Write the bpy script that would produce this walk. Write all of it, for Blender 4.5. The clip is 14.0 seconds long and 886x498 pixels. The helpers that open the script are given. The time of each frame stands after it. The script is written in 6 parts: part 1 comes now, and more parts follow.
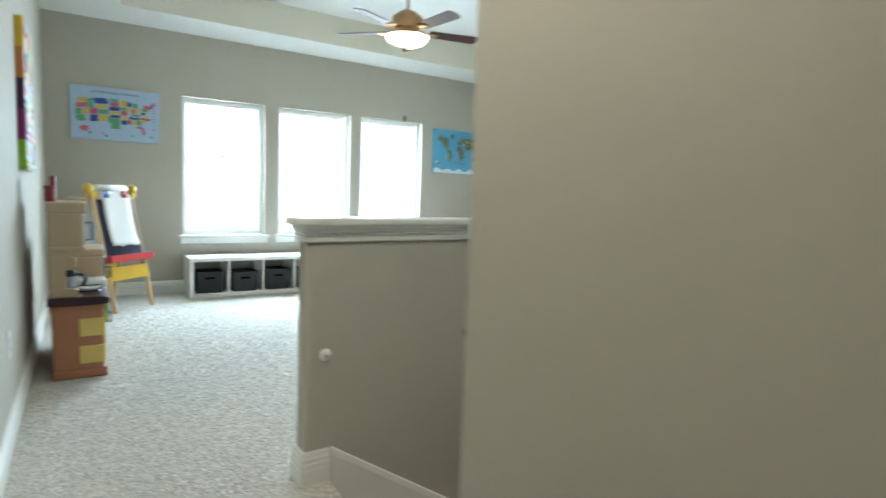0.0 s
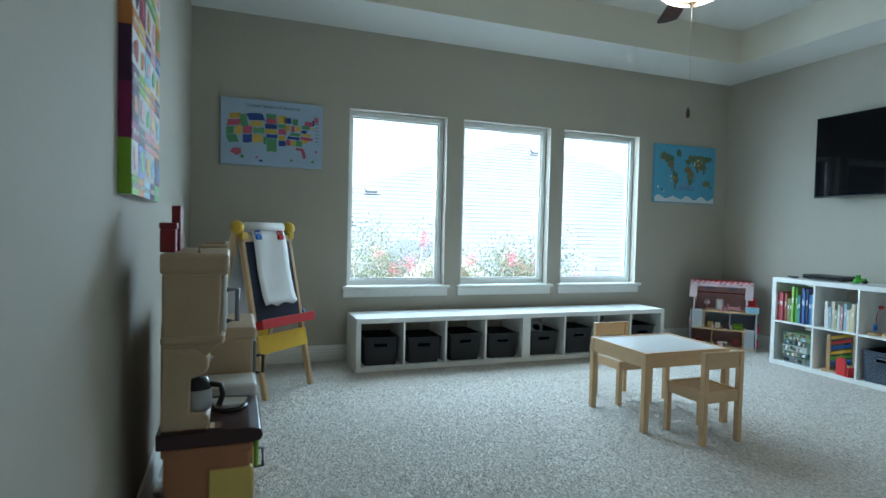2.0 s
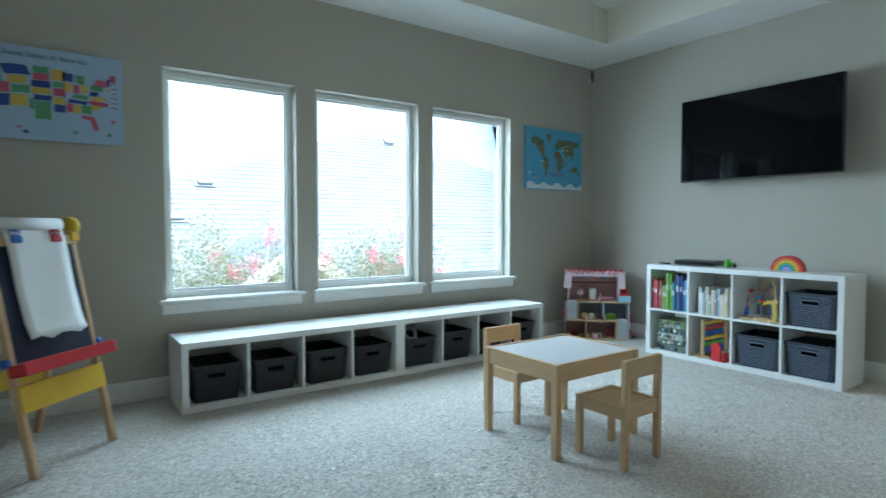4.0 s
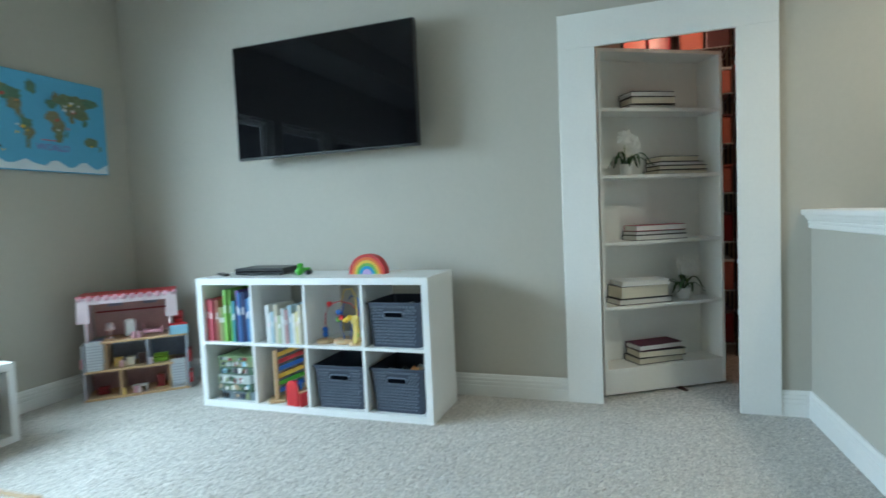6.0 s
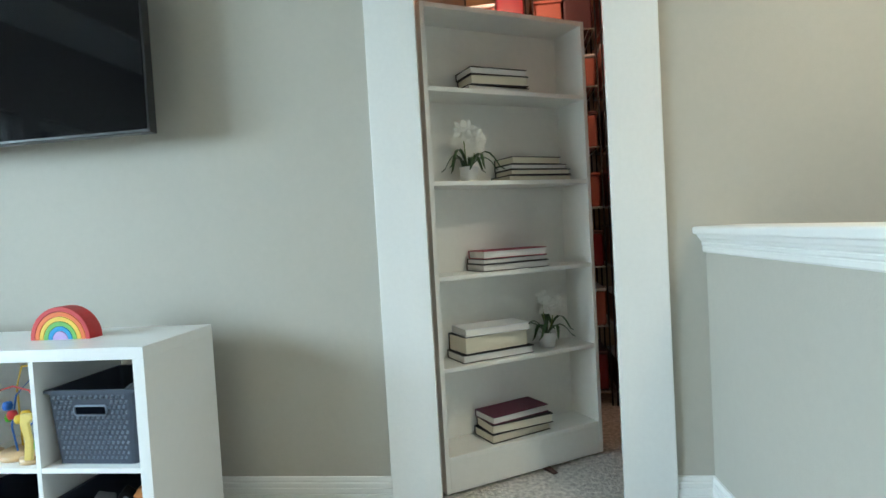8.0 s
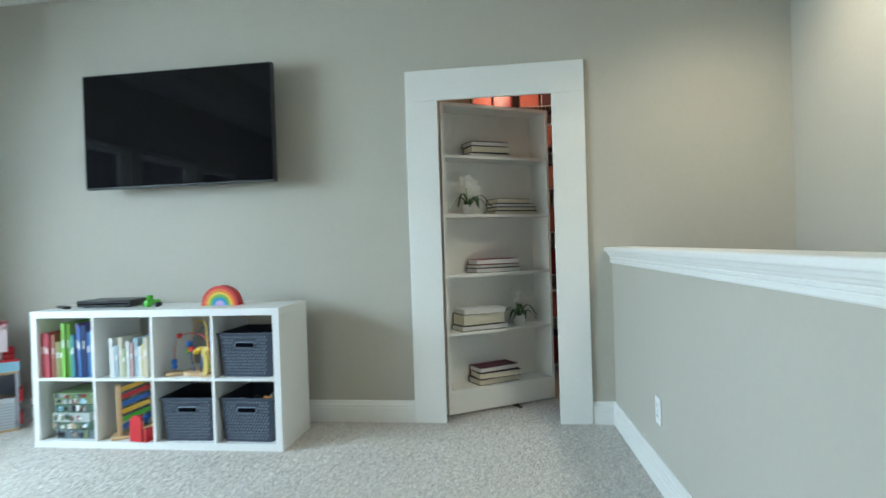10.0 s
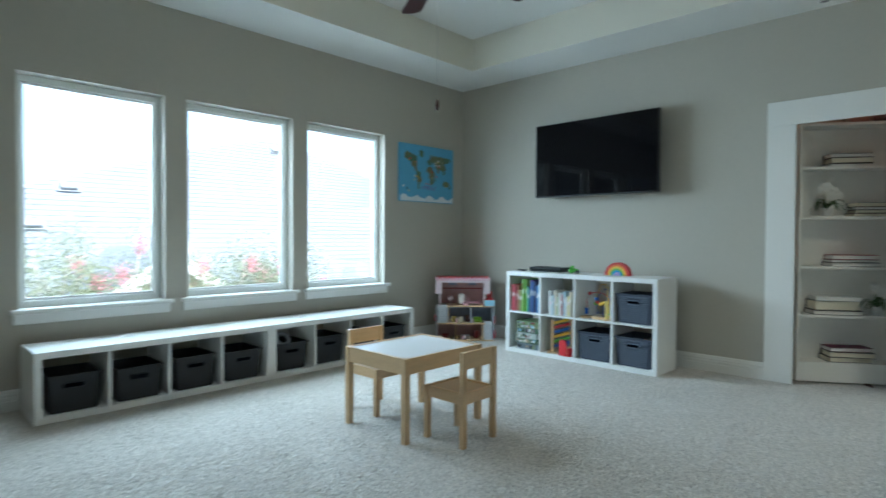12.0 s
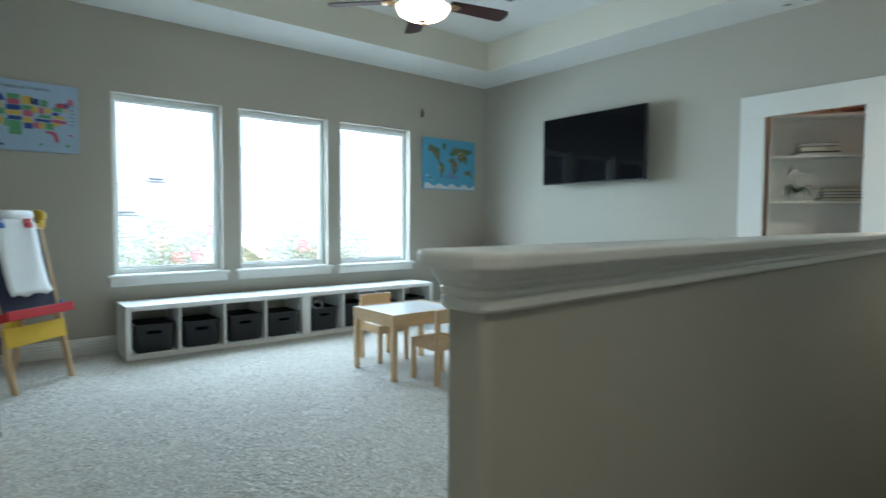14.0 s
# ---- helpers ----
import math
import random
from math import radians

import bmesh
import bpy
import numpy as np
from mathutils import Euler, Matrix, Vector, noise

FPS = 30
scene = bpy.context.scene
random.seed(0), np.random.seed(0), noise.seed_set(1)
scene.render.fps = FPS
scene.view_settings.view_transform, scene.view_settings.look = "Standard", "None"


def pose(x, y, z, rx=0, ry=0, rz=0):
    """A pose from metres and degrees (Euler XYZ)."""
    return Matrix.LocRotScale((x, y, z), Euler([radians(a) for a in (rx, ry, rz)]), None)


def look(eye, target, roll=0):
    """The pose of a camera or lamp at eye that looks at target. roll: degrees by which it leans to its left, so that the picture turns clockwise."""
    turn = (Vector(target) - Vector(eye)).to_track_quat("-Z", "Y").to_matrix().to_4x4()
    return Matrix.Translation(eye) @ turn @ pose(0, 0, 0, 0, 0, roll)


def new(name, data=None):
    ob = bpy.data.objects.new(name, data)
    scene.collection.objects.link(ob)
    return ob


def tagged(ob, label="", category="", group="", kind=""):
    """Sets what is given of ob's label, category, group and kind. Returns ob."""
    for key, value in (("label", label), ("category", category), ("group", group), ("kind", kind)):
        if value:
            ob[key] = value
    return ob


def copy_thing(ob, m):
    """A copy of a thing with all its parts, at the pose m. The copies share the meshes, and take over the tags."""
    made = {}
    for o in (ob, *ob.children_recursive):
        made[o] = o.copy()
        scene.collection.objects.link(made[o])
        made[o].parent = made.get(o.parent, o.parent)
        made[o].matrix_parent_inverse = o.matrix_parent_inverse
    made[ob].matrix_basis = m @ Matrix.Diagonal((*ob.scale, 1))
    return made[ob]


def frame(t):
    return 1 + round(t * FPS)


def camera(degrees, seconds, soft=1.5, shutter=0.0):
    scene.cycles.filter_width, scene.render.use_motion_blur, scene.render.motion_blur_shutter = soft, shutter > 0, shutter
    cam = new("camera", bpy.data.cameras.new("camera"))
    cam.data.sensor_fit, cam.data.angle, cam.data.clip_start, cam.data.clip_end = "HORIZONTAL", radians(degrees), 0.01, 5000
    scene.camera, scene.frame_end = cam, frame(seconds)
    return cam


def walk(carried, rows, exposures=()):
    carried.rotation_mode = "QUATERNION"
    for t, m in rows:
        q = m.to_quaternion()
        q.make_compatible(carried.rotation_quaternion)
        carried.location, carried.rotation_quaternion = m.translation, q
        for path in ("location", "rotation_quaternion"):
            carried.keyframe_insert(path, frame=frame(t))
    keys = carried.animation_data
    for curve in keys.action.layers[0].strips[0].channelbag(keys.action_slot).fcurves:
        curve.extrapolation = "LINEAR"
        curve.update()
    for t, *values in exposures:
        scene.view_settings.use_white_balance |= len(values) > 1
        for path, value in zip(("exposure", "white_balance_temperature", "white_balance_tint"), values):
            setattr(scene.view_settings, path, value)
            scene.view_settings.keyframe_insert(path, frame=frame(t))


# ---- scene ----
cam = camera(76.9, 14.0, shutter=0.4)
EXPOSURES = [(0.0, 3.6, 5720, 3), (0.6, 2.92, 5450, 1), (1.0, 2.72, 5380, 0), (1.5, 2.42, 5330, 0), (2.0, 2.2, 5330, 0), (5.0, 2.3, 5260, 0), (6.5, 2.95, 5520, 1), (7.5, 3.08, 5640, 2), (10.0, 2.9, 5640, 2), (11.0, 2.9, 5560, 2), (12.5, 2.05, 5400, 1), (13.3, 2.22, 5420, 1), (14.0, 2.6, 5450, 2)]
PATH = [
    (0, (0.096, -0.183, 1.11), (1.184, 1.486, 0.928), 1.9),
    (0.5, (0.054, 0.362, 1.109), (0.857, 2.184, 0.915), 1.8),
    (1, (0.08, 0.835, 1.11), (0.765, 2.71, 0.98), 1.8),
    (1.5, (0.107, 1.34, 1.108), (0.777, 3.222, 1.023), 1.6),
    (2, (0.139, 1.755, 1.105), (0.841, 3.626, 1.038), 1.4),
    (2.2, (0.143, 1.889, 1.101), (0.883, 3.746, 1.037), 1.2),
    (4.3, (0.521, 2.565, 1.081), (1.803, 4.098, 0.992), -0.4),
    (4.5, (0.66, 2.632, 1.078), (2.025, 4.09, 0.982), -0.7),
    (5, (1.083, 2.785, 1.078), (2.665, 4.004, 0.972), -1.2),
    (5.5, (1.562, 2.845, 1.071), (3.338, 3.758, 0.955), -2.0),
    (6, (2.011, 2.884, 1.067), (3.896, 3.544, 0.949), -2.5),
    (6.5, (2.409, 2.891, 1.037), (4.361, 3.317, 0.962), -2.8),
    (7, (2.731, 2.878, 1.042), (4.715, 3.127, 1.007), -3.5),
    (7.5, (3.015, 2.794, 1.078), (4.999, 3.036, 1.003), -3.5),
    (7.7, (3.099, 2.778, 1.062), (5.083, 3.025, 0.987), -3.4),
    (9.8, (2.027, 2.665, 1.068), (4.014, 2.895, 1.055), -1.9),
    (10, (1.825, 2.636, 1.069), (3.808, 2.897, 1.052), -1.8),
    (10.5, (1.334, 2.625, 1.082), (3.288, 3.05, 1.05), -1.6),
    (11, (0.902, 2.559, 1.092), (2.784, 3.233, 1.054), -1.0),
    (11.5, (0.567, 2.369, 1.07), (2.288, 3.387, 1.035), -0.3),
    (12, (0.342, 2.116, 1.083), (1.79, 3.495, 1.04), 0.3),
    (12.5, (0.223, 1.846, 1.102), (1.415, 3.451, 1.041), 0.9),
    (13, (0.174, 1.486, 1.128), (1.249, 3.171, 1.059), 0.9),
    (13.5, (0.193, 1.299, 1.12), (1.26, 2.99, 1.043), 0.9),
    (14, (0.222, 1.203, 1.066), (1.489, 2.748, 0.969), 0.3),
]
walk(cam, [(t, look(eye, target, roll)) for t, eye, target, roll in PATH], EXPOSURES)

# ---- light: overcast sky through the windows, the fan's lamp, downlights ----
world = bpy.data.worlds.new("sky")
scene.world = world
world.use_nodes = True
wn = world.node_tree
sky = wn.nodes.new("ShaderNodeTexSky")
sky.sky_type, sky.sun_disc = "NISHITA", False
sky.sun_elevation, sky.sun_rotation = radians(55), radians(200)
sky.air_density, sky.dust_density = 1.0, 4.0
wn.links.new(sky.outputs[0], wn.nodes["Background"].inputs[0])
wn.nodes["Background"].inputs[1].default_value = 0.15

sun = new("sun", bpy.data.lights.new("sun", "SUN"))
sun.data.energy, sun.data.angle, sun.data.color = 3.8, radians(12), (1.0, 0.97, 0.92)
sun.matrix_world = look((0, 0, 0), (-0.25, 0.6, -1.0))


def area_lamp(name, x, y, z, rx, ry, rz, w, h, watts, color):
    d = bpy.data.lights.new(name, "AREA")
    d.shape, d.size, d.size_y, d.energy, d.color = "RECTANGLE", w, h, watts, color
    ob = new(name, d)
    ob.matrix_world = pose(x, y, z, rx, ry, rz)
    return ob


def point_lamp(name, x, y, z, watts, color, radius):
    d = bpy.data.lights.new(name, "POINT")
    d.energy, d.color, d.shadow_soft_size = watts, color, radius
    ob = new(name, d)
    ob.location = (x, y, z)
    return ob


def spot_lamp(name, x, y, z, watts, color, degrees=120):
    d = bpy.data.lights.new(name, "SPOT")
    d.energy, d.color, d.shadow_soft_size, d.spot_size, d.spot_blend = watts, color, 0.16, radians(degrees), 0.8
    ob = new(name, d)
    ob.location = (x, y, z)
    return ob


DAY = (0.80, 0.93, 1.0)
for cx in (1.457, 2.494, 3.532):
    area_lamp("window_daylight", cx - 0.12, 7.04, 1.88, 61, 0, 190, 0.95, 1.5, 16, DAY)
FAN_X, FAN_Y = 2.55, 4.27
spot_lamp("stair_downlight", 4.25, 1.55, 2.69, 10.5, (1.0, 0.82, 0.60), 140)
spot_lamp("hall_downlight", 0.36, 0.70, 2.66, 7.6, (1.0, 0.86, 0.66))
point_lamp("closet_bulb", 6.0, 2.75, 2.30, 1.1, (1.0, 0.58, 0.36), 0.05)


# ---- materials ----
def material(name, color, rough=0.5, metal=0.0, vary=0.08, scale=6.0, fine=90.0, bump=0.0, bump_scale=200.0, spread=0.0, emit=0.0, stretch=(1, 1, 1), coat=0.0):
    """Principled paint, wood, plastic or metal with variation at two scales, fine relief and a spread of tone from piece to piece."""
    m = bpy.data.materials.new(name)
    m.use_nodes = True
    t = m.node_tree
    n, l = t.nodes, t.links
    b = n["Principled BSDF"]
    b.inputs["Roughness"].default_value = rough
    b.inputs["Metallic"].default_value = metal
    if coat:
        b.inputs["Coat Weight"].default_value = coat
        b.inputs["Coat Roughness"].default_value = 0.08
    co = n.new("ShaderNodeTexCoord")
    mp = n.new("ShaderNodeMapping")
    mp.inputs["Scale"].default_value = stretch
    l.new(co.outputs["Object"], mp.inputs[0])
    big, small = n.new("ShaderNodeTexNoise"), n.new("ShaderNodeTexNoise")
    big.inputs["Scale"].default_value, small.inputs["Scale"].default_value = scale, fine
    big.inputs["Detail"].default_value, small.inputs["Detail"].default_value = 4, 3
    l.new(mp.outputs[0], big.inputs["Vector"])
    l.new(mp.outputs[0], small.inputs["Vector"])
    add = n.new("ShaderNodeMath")
    add.operation = "ADD"
    l.new(big.outputs[0], add.inputs[0])
    l.new(small.outputs[0], add.inputs[1])
    last = add.outputs[0]
    if spread:
        info = n.new("ShaderNodeObjectInfo")
        mul = n.new("ShaderNodeMath")
        mul.operation, mul.inputs[1].default_value = "MULTIPLY_ADD", spread
        l.new(info.outputs["Random"], mul.inputs[0])
        l.new(last, mul.inputs[2])
        last = mul.outputs[0]
    ramp = n.new("ShaderNodeMapRange")
    ramp.inputs["From Min"].default_value, ramp.inputs["From Max"].default_value = 0.55, 1.45 + spread
    ramp.inputs["To Min"].default_value, ramp.inputs["To Max"].default_value = 1 - vary, 1 + vary
    l.new(last, ramp.inputs[0])
    mix = n.new("ShaderNodeVectorMath")
    mix.operation = "SCALE"
    mix.inputs[0].default_value = color
    l.new(ramp.outputs[0], mix.inputs["Scale"])
    l.new(mix.outputs[0], b.inputs["Base Color"])
    if emit:
        b.inputs["Emission Color"].default_value = (*color, 1)
        b.inputs["Emission Strength"].default_value = emit
    if bump:
        nz, bp = n.new("ShaderNodeTexNoise"), n.new("ShaderNodeBump")
        nz.inputs["Scale"].default_value, nz.inputs["Detail"].default_value = bump_scale, 4
        l.new(mp.outputs[0], nz.inputs["Vector"])
        bp.inputs["Strength"].default_value, bp.inputs["Distance"].default_value = bump, 0.004
        l.new(nz.outputs[0], bp.inputs["Height"])
        l.new(bp.outputs[0], b.inputs["Normal"])
    return m


def glass(name, tint=(1, 1, 1), rough=0.0):
    """A thin pane: clear, with the mirror's share set by the angle."""
    m = bpy.data.materials.new(name)
    m.use_nodes = True
    n, l = m.node_tree.nodes, m.node_tree.links
    n.remove(n["Principled BSDF"])
    tr, gl, fr, mx = n.new("ShaderNodeBsdfTransparent"), n.new("ShaderNodeBsdfGlossy"), n.new("ShaderNodeFresnel"), n.new("ShaderNodeMixShader")
    tr.inputs[0].default_value = (*tint, 1)
    gl.inputs["Roughness"].default_value = rough
    l.new(fr.outputs[0], mx.inputs[0])
    l.new(tr.outputs[0], mx.inputs[1])
    l.new(gl.outputs[0], mx.inputs[2])
    l.new(mx.outputs[0], n["Material Output"].inputs[0])
    return m


def carpet_material():
    m = material("carpet_pile", (0.56, 0.525, 0.47), rough=0.95, vary=0.10, scale=2.2, fine=16)
    t = m.node_tree
    n, l = t.nodes, t.links
    b = n["Principled BSDF"]
    co = n.new("ShaderNodeTexCoord")
    warp = n.new("ShaderNodeTexNoise")
    warp.inputs["Scale"].default_value, warp.inputs["Detail"].default_value = 48, 4
    cell = n.new("ShaderNodeTexVoronoi")
    cell.inputs["Scale"].default_value = 95
    l.new(co.outputs["Object"], warp.inputs["Vector"])
    l.new(co.outputs["Object"], cell.inputs["Vector"])
    ramp = n.new("ShaderNodeMapRange")
    ramp.inputs["From Min"].default_value, ramp.inputs["From Max"].default_value = 0.32, 0.68
    ramp.inputs["To Min"].default_value, ramp.inputs["To Max"].default_value = 0.62, 1.28
    l.new(warp.outputs[0], ramp.inputs[0])
    sc = n.new("ShaderNodeVectorMath")
    sc.operation = "SCALE"
    old = b.inputs["Base Color"].links[0].from_socket
    l.new(old, sc.inputs[0])
    l.new(ramp.outputs[0], sc.inputs["Scale"])
    l.new(sc.outputs[0], b.inputs["Base Color"])
    b1, b2 = n.new("ShaderNodeBump"), n.new("ShaderNodeBump")
    b1.inputs["Strength"].default_value, b1.inputs["Distance"].default_value = 0.9, 0.012
    b2.inputs["Strength"].default_value, b2.inputs["Distance"].default_value = 0.6, 0.006
    l.new(warp.outputs[0], b1.inputs["Height"])
    l.new(cell.outputs["Distance"], b2.inputs["Height"])
    l.new(b1.outputs[0], b2.inputs["Normal"])
    l.new(b2.outputs[0], b.inputs["Normal"])
    b.inputs["Sheen Weight"].default_value = 0.3
    return m


WALL = material("greige_wall_paint", (0.465, 0.438, 0.372), rough=0.75, vary=0.03, scale=1.5, fine=40, bump=0.12, bump_scale=140)
CEIL = material("white_ceiling_paint", (0.78, 0.78, 0.75), rough=0.85, vary=0.02, scale=2, bump=0.15, bump_scale=110)
TRIM = material("white_trim_paint", (0.78, 0.77, 0.73), rough=0.38, vary=0.03, scale=3, fine=60)
CARPET = carpet_material()
VINYL = material("white_window_vinyl", (0.80, 0.81, 0.78), rough=0.4, vary=0.03)
PANE = glass("window_glass")
FOIL = material("white_shelf_foil", (0.82, 0.82, 0.80), rough=0.30, vary=0.02, scale=3, fine=40)
PINE = material("pale_pine_wood", (0.60, 0.41, 0.22), rough=0.38, vary=0.16, scale=5, fine=38, stretch=(1, 1, 6), spread=0.35, bump=0.05)
PINE_X = material("pale_pine_wood_lengthwise", (0.60, 0.41, 0.22), rough=0.38, vary=0.16, scale=5, fine=38, stretch=(1, 8, 8), spread=0.35, bump=0.05)
WHITE_TOP = material("white_laminate", (0.80, 0.80, 0.79), rough=0.22, vary=0.02)
SEAT_BOARD = material("fibreboard_seat", (0.50, 0.36, 0.22), rough=0.5, vary=0.08)
BIN_DARK = material("charcoal_plastic", (0.011, 0.012, 0.015), rough=0.55, vary=0.15, spread=0.4)
BIN_GREY = material("blue_grey_woven_plastic", (0.046, 0.058, 0.085), rough=0.5, vary=0.15, spread=0.3)
BLACK_GLOSS = material("black_screen_glass", (0.004, 0.004, 0.005), rough=0.05, vary=0.0)
BLACK_GLOSS.node_tree.nodes["Principled BSDF"].inputs["Specular IOR Level"].default_value = 0.22
BLACK = material("black_plastic", (0.010, 0.010, 0.011), rough=0.35, vary=0.1)
DOOR_WHITE = material("cream_white_bookcase_paint", (0.88, 0.865, 0.81), rough=0.42, vary=0.03, scale=2, fine=40)


# ---- mesh helpers ----
def add_box(bm, x0, x1, y0, y1, z0, z1):
    v = [bm.verts.new((x, y, z)) for z in (z0, z1) for y in (y0, y1) for x in (x0, x1)]
    for q in ((0, 2, 3, 1), (4, 5, 7, 6), (0, 1, 5, 4), (2, 6, 7, 3), (0, 4, 6, 2), (1, 3, 7, 5)):
        bm.faces.new([v[i] for i in q])
    return v


def box(x0, x1, y0, y1, z0, z1, bevel=0.0, seg=2):
    bm = bmesh.new()
    add_box(bm, min(x0, x1), max(x0, x1), min(y0, y1), max(y0, y1), min(z0, z1), max(z0, z1))
    if bevel:
        bmesh.ops.bevel(bm, geom=bm.edges[:], offset=bevel, segments=seg, profile=0.5, affect="EDGES")
    return bm


def boxes(*rows):
    bm = bmesh.new()
    for r in rows:
        add_box(bm, *r)
    return bm


def lathe(profile, n=24, smooth=True):
    """Spins (radius, z) rows about z; a radius of 0 closes the end."""
    bm = bmesh.new()
    rings = []
    for r, z in profile:
        if r < 1e-6:
            rings.append([bm.verts.new((0, 0, z))])
        else:
            rings.append([bm.verts.new((r * math.cos(2 * math.pi * i / n), r * math.sin(2 * math.pi * i / n), z)) for i in range(n)])
    for a, b in zip(rings, rings[1:]):
        for i in range(n):
            j = (i + 1) % n
            if len(a) == 1 and len(b) > 1:
                bm.faces.new((a[0], b[j], b[i]))
            elif len(b) == 1 and len(a) > 1:
                bm.faces.new((a[i], a[j], b[0]))
            elif len(a) > 1:
                bm.faces.new((a[i], a[j], b[j], b[i]))
    bmesh.ops.recalc_face_normals(bm, faces=bm.faces[:])
    for f in bm.faces:
        f.smooth = smooth
    return bm


def tube(points, r, n=8, closed=False, taper=None):
    """A round rod along points."""
    bm = bmesh.new()
    pts = [Vector(p) for p in points]
    rings = []
    for i, p in enumerate(pts):
        a = pts[i - 1] if i or closed else p
        b = pts[(i + 1) % len(pts)] if i < len(pts) - 1 or closed else p
        d = (b - a).normalized()
        u = d.cross(Vector((0.13, 0.21, 0.97)) if abs(d.z) < 0.9 else Vector((1, 0.1, 0))).normalized()
        w = d.cross(u)
        rr = r if taper is None else r + (taper - r) * i / (len(pts) - 1)
        rings.append([bm.verts.new(p + rr * (math.cos(2 * math.pi * k / n) * u + math.sin(2 * math.pi * k / n) * w)) for k in range(n)])
    for a, b in list(zip(rings, rings[1:])) + ([(rings[-1], rings[0])] if closed else []):
        for k in range(n):
            f = bm.faces.new((a[k], a[(k + 1) % n], b[(k + 1) % n], b[k]))
            f.smooth = True
    if not closed:
        bm.faces.new(rings[0][::-1])
        bm.faces.new(rings[-1])
    bmesh.ops.recalc_face_normals(bm, faces=bm.faces[:])
    return bm


def prism(outline, y0, y1, bevel=0.0):
    """An outline of (x, z) made solid from y0 to y1."""
    bm = bmesh.new()
    a = [bm.verts.new((x, y0, z)) for x, z in outline]
    b = [bm.verts.new((x, y1, z)) for x, z in outline]
    bm.faces.new(a)
    bm.faces.new(b[::-1])
    for i in range(len(a)):
        j = (i + 1) % len(a)
        bm.faces.new((a[j], a[i], b[i], b[j]))
    bmesh.ops.recalc_face_normals(bm, faces=bm.faces[:])
    if bevel:
        bmesh.ops.bevel(bm, geom=bm.edges[:], offset=bevel, segments=2, profile=0.5, affect="EDGES")
    return bm


def sweep(path, profile, closed=False):
    """Carries a closed profile of (out, z) along a path of (x, y); out is to the right of the way walked."""
    bm = bmesh.new()
    pts = [Vector(p) for p in path]
    n = len(pts)
    rings = []
    for i, p in enumerate(pts):
        d0 = (p - pts[i - 1]).normalized() if i or closed else None
        d1 = (pts[(i + 1) % n] - p).normalized() if i < n - 1 or closed else None
        d0, d1 = d0 or d1, d1 or d0
        n0, n1 = Vector((d0.y, -d0.x)), Vector((d1.y, -d1.x))
        m = (n0 + n1).normalized()
        m /= max(0.3, m.dot(n0))
        rings.append([bm.verts.new((p.x + m.x * o, p.y + m.y * o, z)) for o, z in profile])
    k = len(profile)
    for a, b in list(zip(rings, rings[1:])) + ([(rings[-1], rings[0])] if closed else []):
        for i in range(k):
            bm.faces.new((a[i], a[(i + 1) % k], b[(i + 1) % k], b[i]))
    if not closed:
        bm.faces.new(rings[0])
        bm.faces.new(rings[-1][::-1])
    bmesh.ops.recalc_face_normals(bm, faces=bm.faces[:])
    return bm


def moved(bm, m):
    bmesh.ops.transform(bm, matrix=m, verts=bm.verts[:])
    return bm


def joined(*bms):
    out = bmesh.new()
    for b in bms:
        me = bpy.data.meshes.new("piece")
        b.to_mesh(me)
        b.free()
        out.from_mesh(me)
        bpy.data.meshes.remove(me)
    return out


def mesh_of(name, bm, mat):
    me = bpy.data.meshes.new(name)
    bm.to_mesh(me)
    bm.free()
    for x in mat if isinstance(mat, (list, tuple)) else (mat,):
        me.materials.append(x)
    return me


def part(name, bm, mat, parent, label=""):
    ob = new(name, mesh_of(name, bm, mat))
    ob.parent = parent
    return tagged(ob, label) if label else ob


def piece(name, me, parent, m):
    """One more object on a mesh that is already made."""
    ob = new(name, me)
    ob.parent = parent
    ob.matrix_basis = m
    return ob


def thing(name, m, label, category, group=""):
    ob = new(name)
    ob.empty_display_size = 0.1
    ob.matrix_world = m
    return tagged(ob, label, category, group)


def solid(name, bm, mat, label, category, group="", m=None):
    ob = new(name, mesh_of(name, bm, mat))
    if m is not None:
        ob.matrix_world = m
    return tagged(ob, label, category, group)


def structure(name, bm, mat, label, category):
    return tagged(new(name, mesh_of(name, bm, mat)), label, category, "", "structure")


# ---- the room ----
NX, NY = 0.855, 0.87
WX0, WX1, WY, CZ = -0.175, 5.14, 6.385, 2.74
WINDOWS = ((1.023, 1.89), (2.046, 2.942), (3.09, 3.973))
WZ0, WZ1 = 0.593, 2.096
rows = [(WX0 - 0.2, WX1 + 0.14, WY, WY + 0.18, -3.0, WZ0), (WX0 - 0.2, WX1 + 0.14, WY, WY + 0.18, WZ1, 3.3)]
for a, b in zip((WX0 - 0.2, 1.89, 2.942, 3.973), (1.023, 2.046, 3.09, WX1 + 0.14)):
    rows.append((a, b, WY, WY + 0.18, WZ0, WZ1))
structure("wall_north", boxes(*rows), WALL, "greige painted wall with three tall window openings", "wall")
DY0, DY1, DZ = 2.33, 3.16, 2.02
structure("wall_east", boxes((WX1, WX1 + 0.12, DY1, WY, -0.02, CZ + 0.4), (WX1, WX1 + 0.12, DY0, DY1, DZ, CZ + 0.4), (WX1, WX1 + 0.12, 0.75, DY0, -0.02, CZ + 0.4),
                             (WX1, WX1 + 0.12, 0.75, 2.10, -3.0, -0.02)), WALL, "greige painted wall with a wide white cased opening", "wall")
structure("wall_west", boxes((WX0 - 0.2, WX0, -2.7, WY, -0.02, CZ + 0.4)), WALL, "long greige painted wall along the landing", "wall")
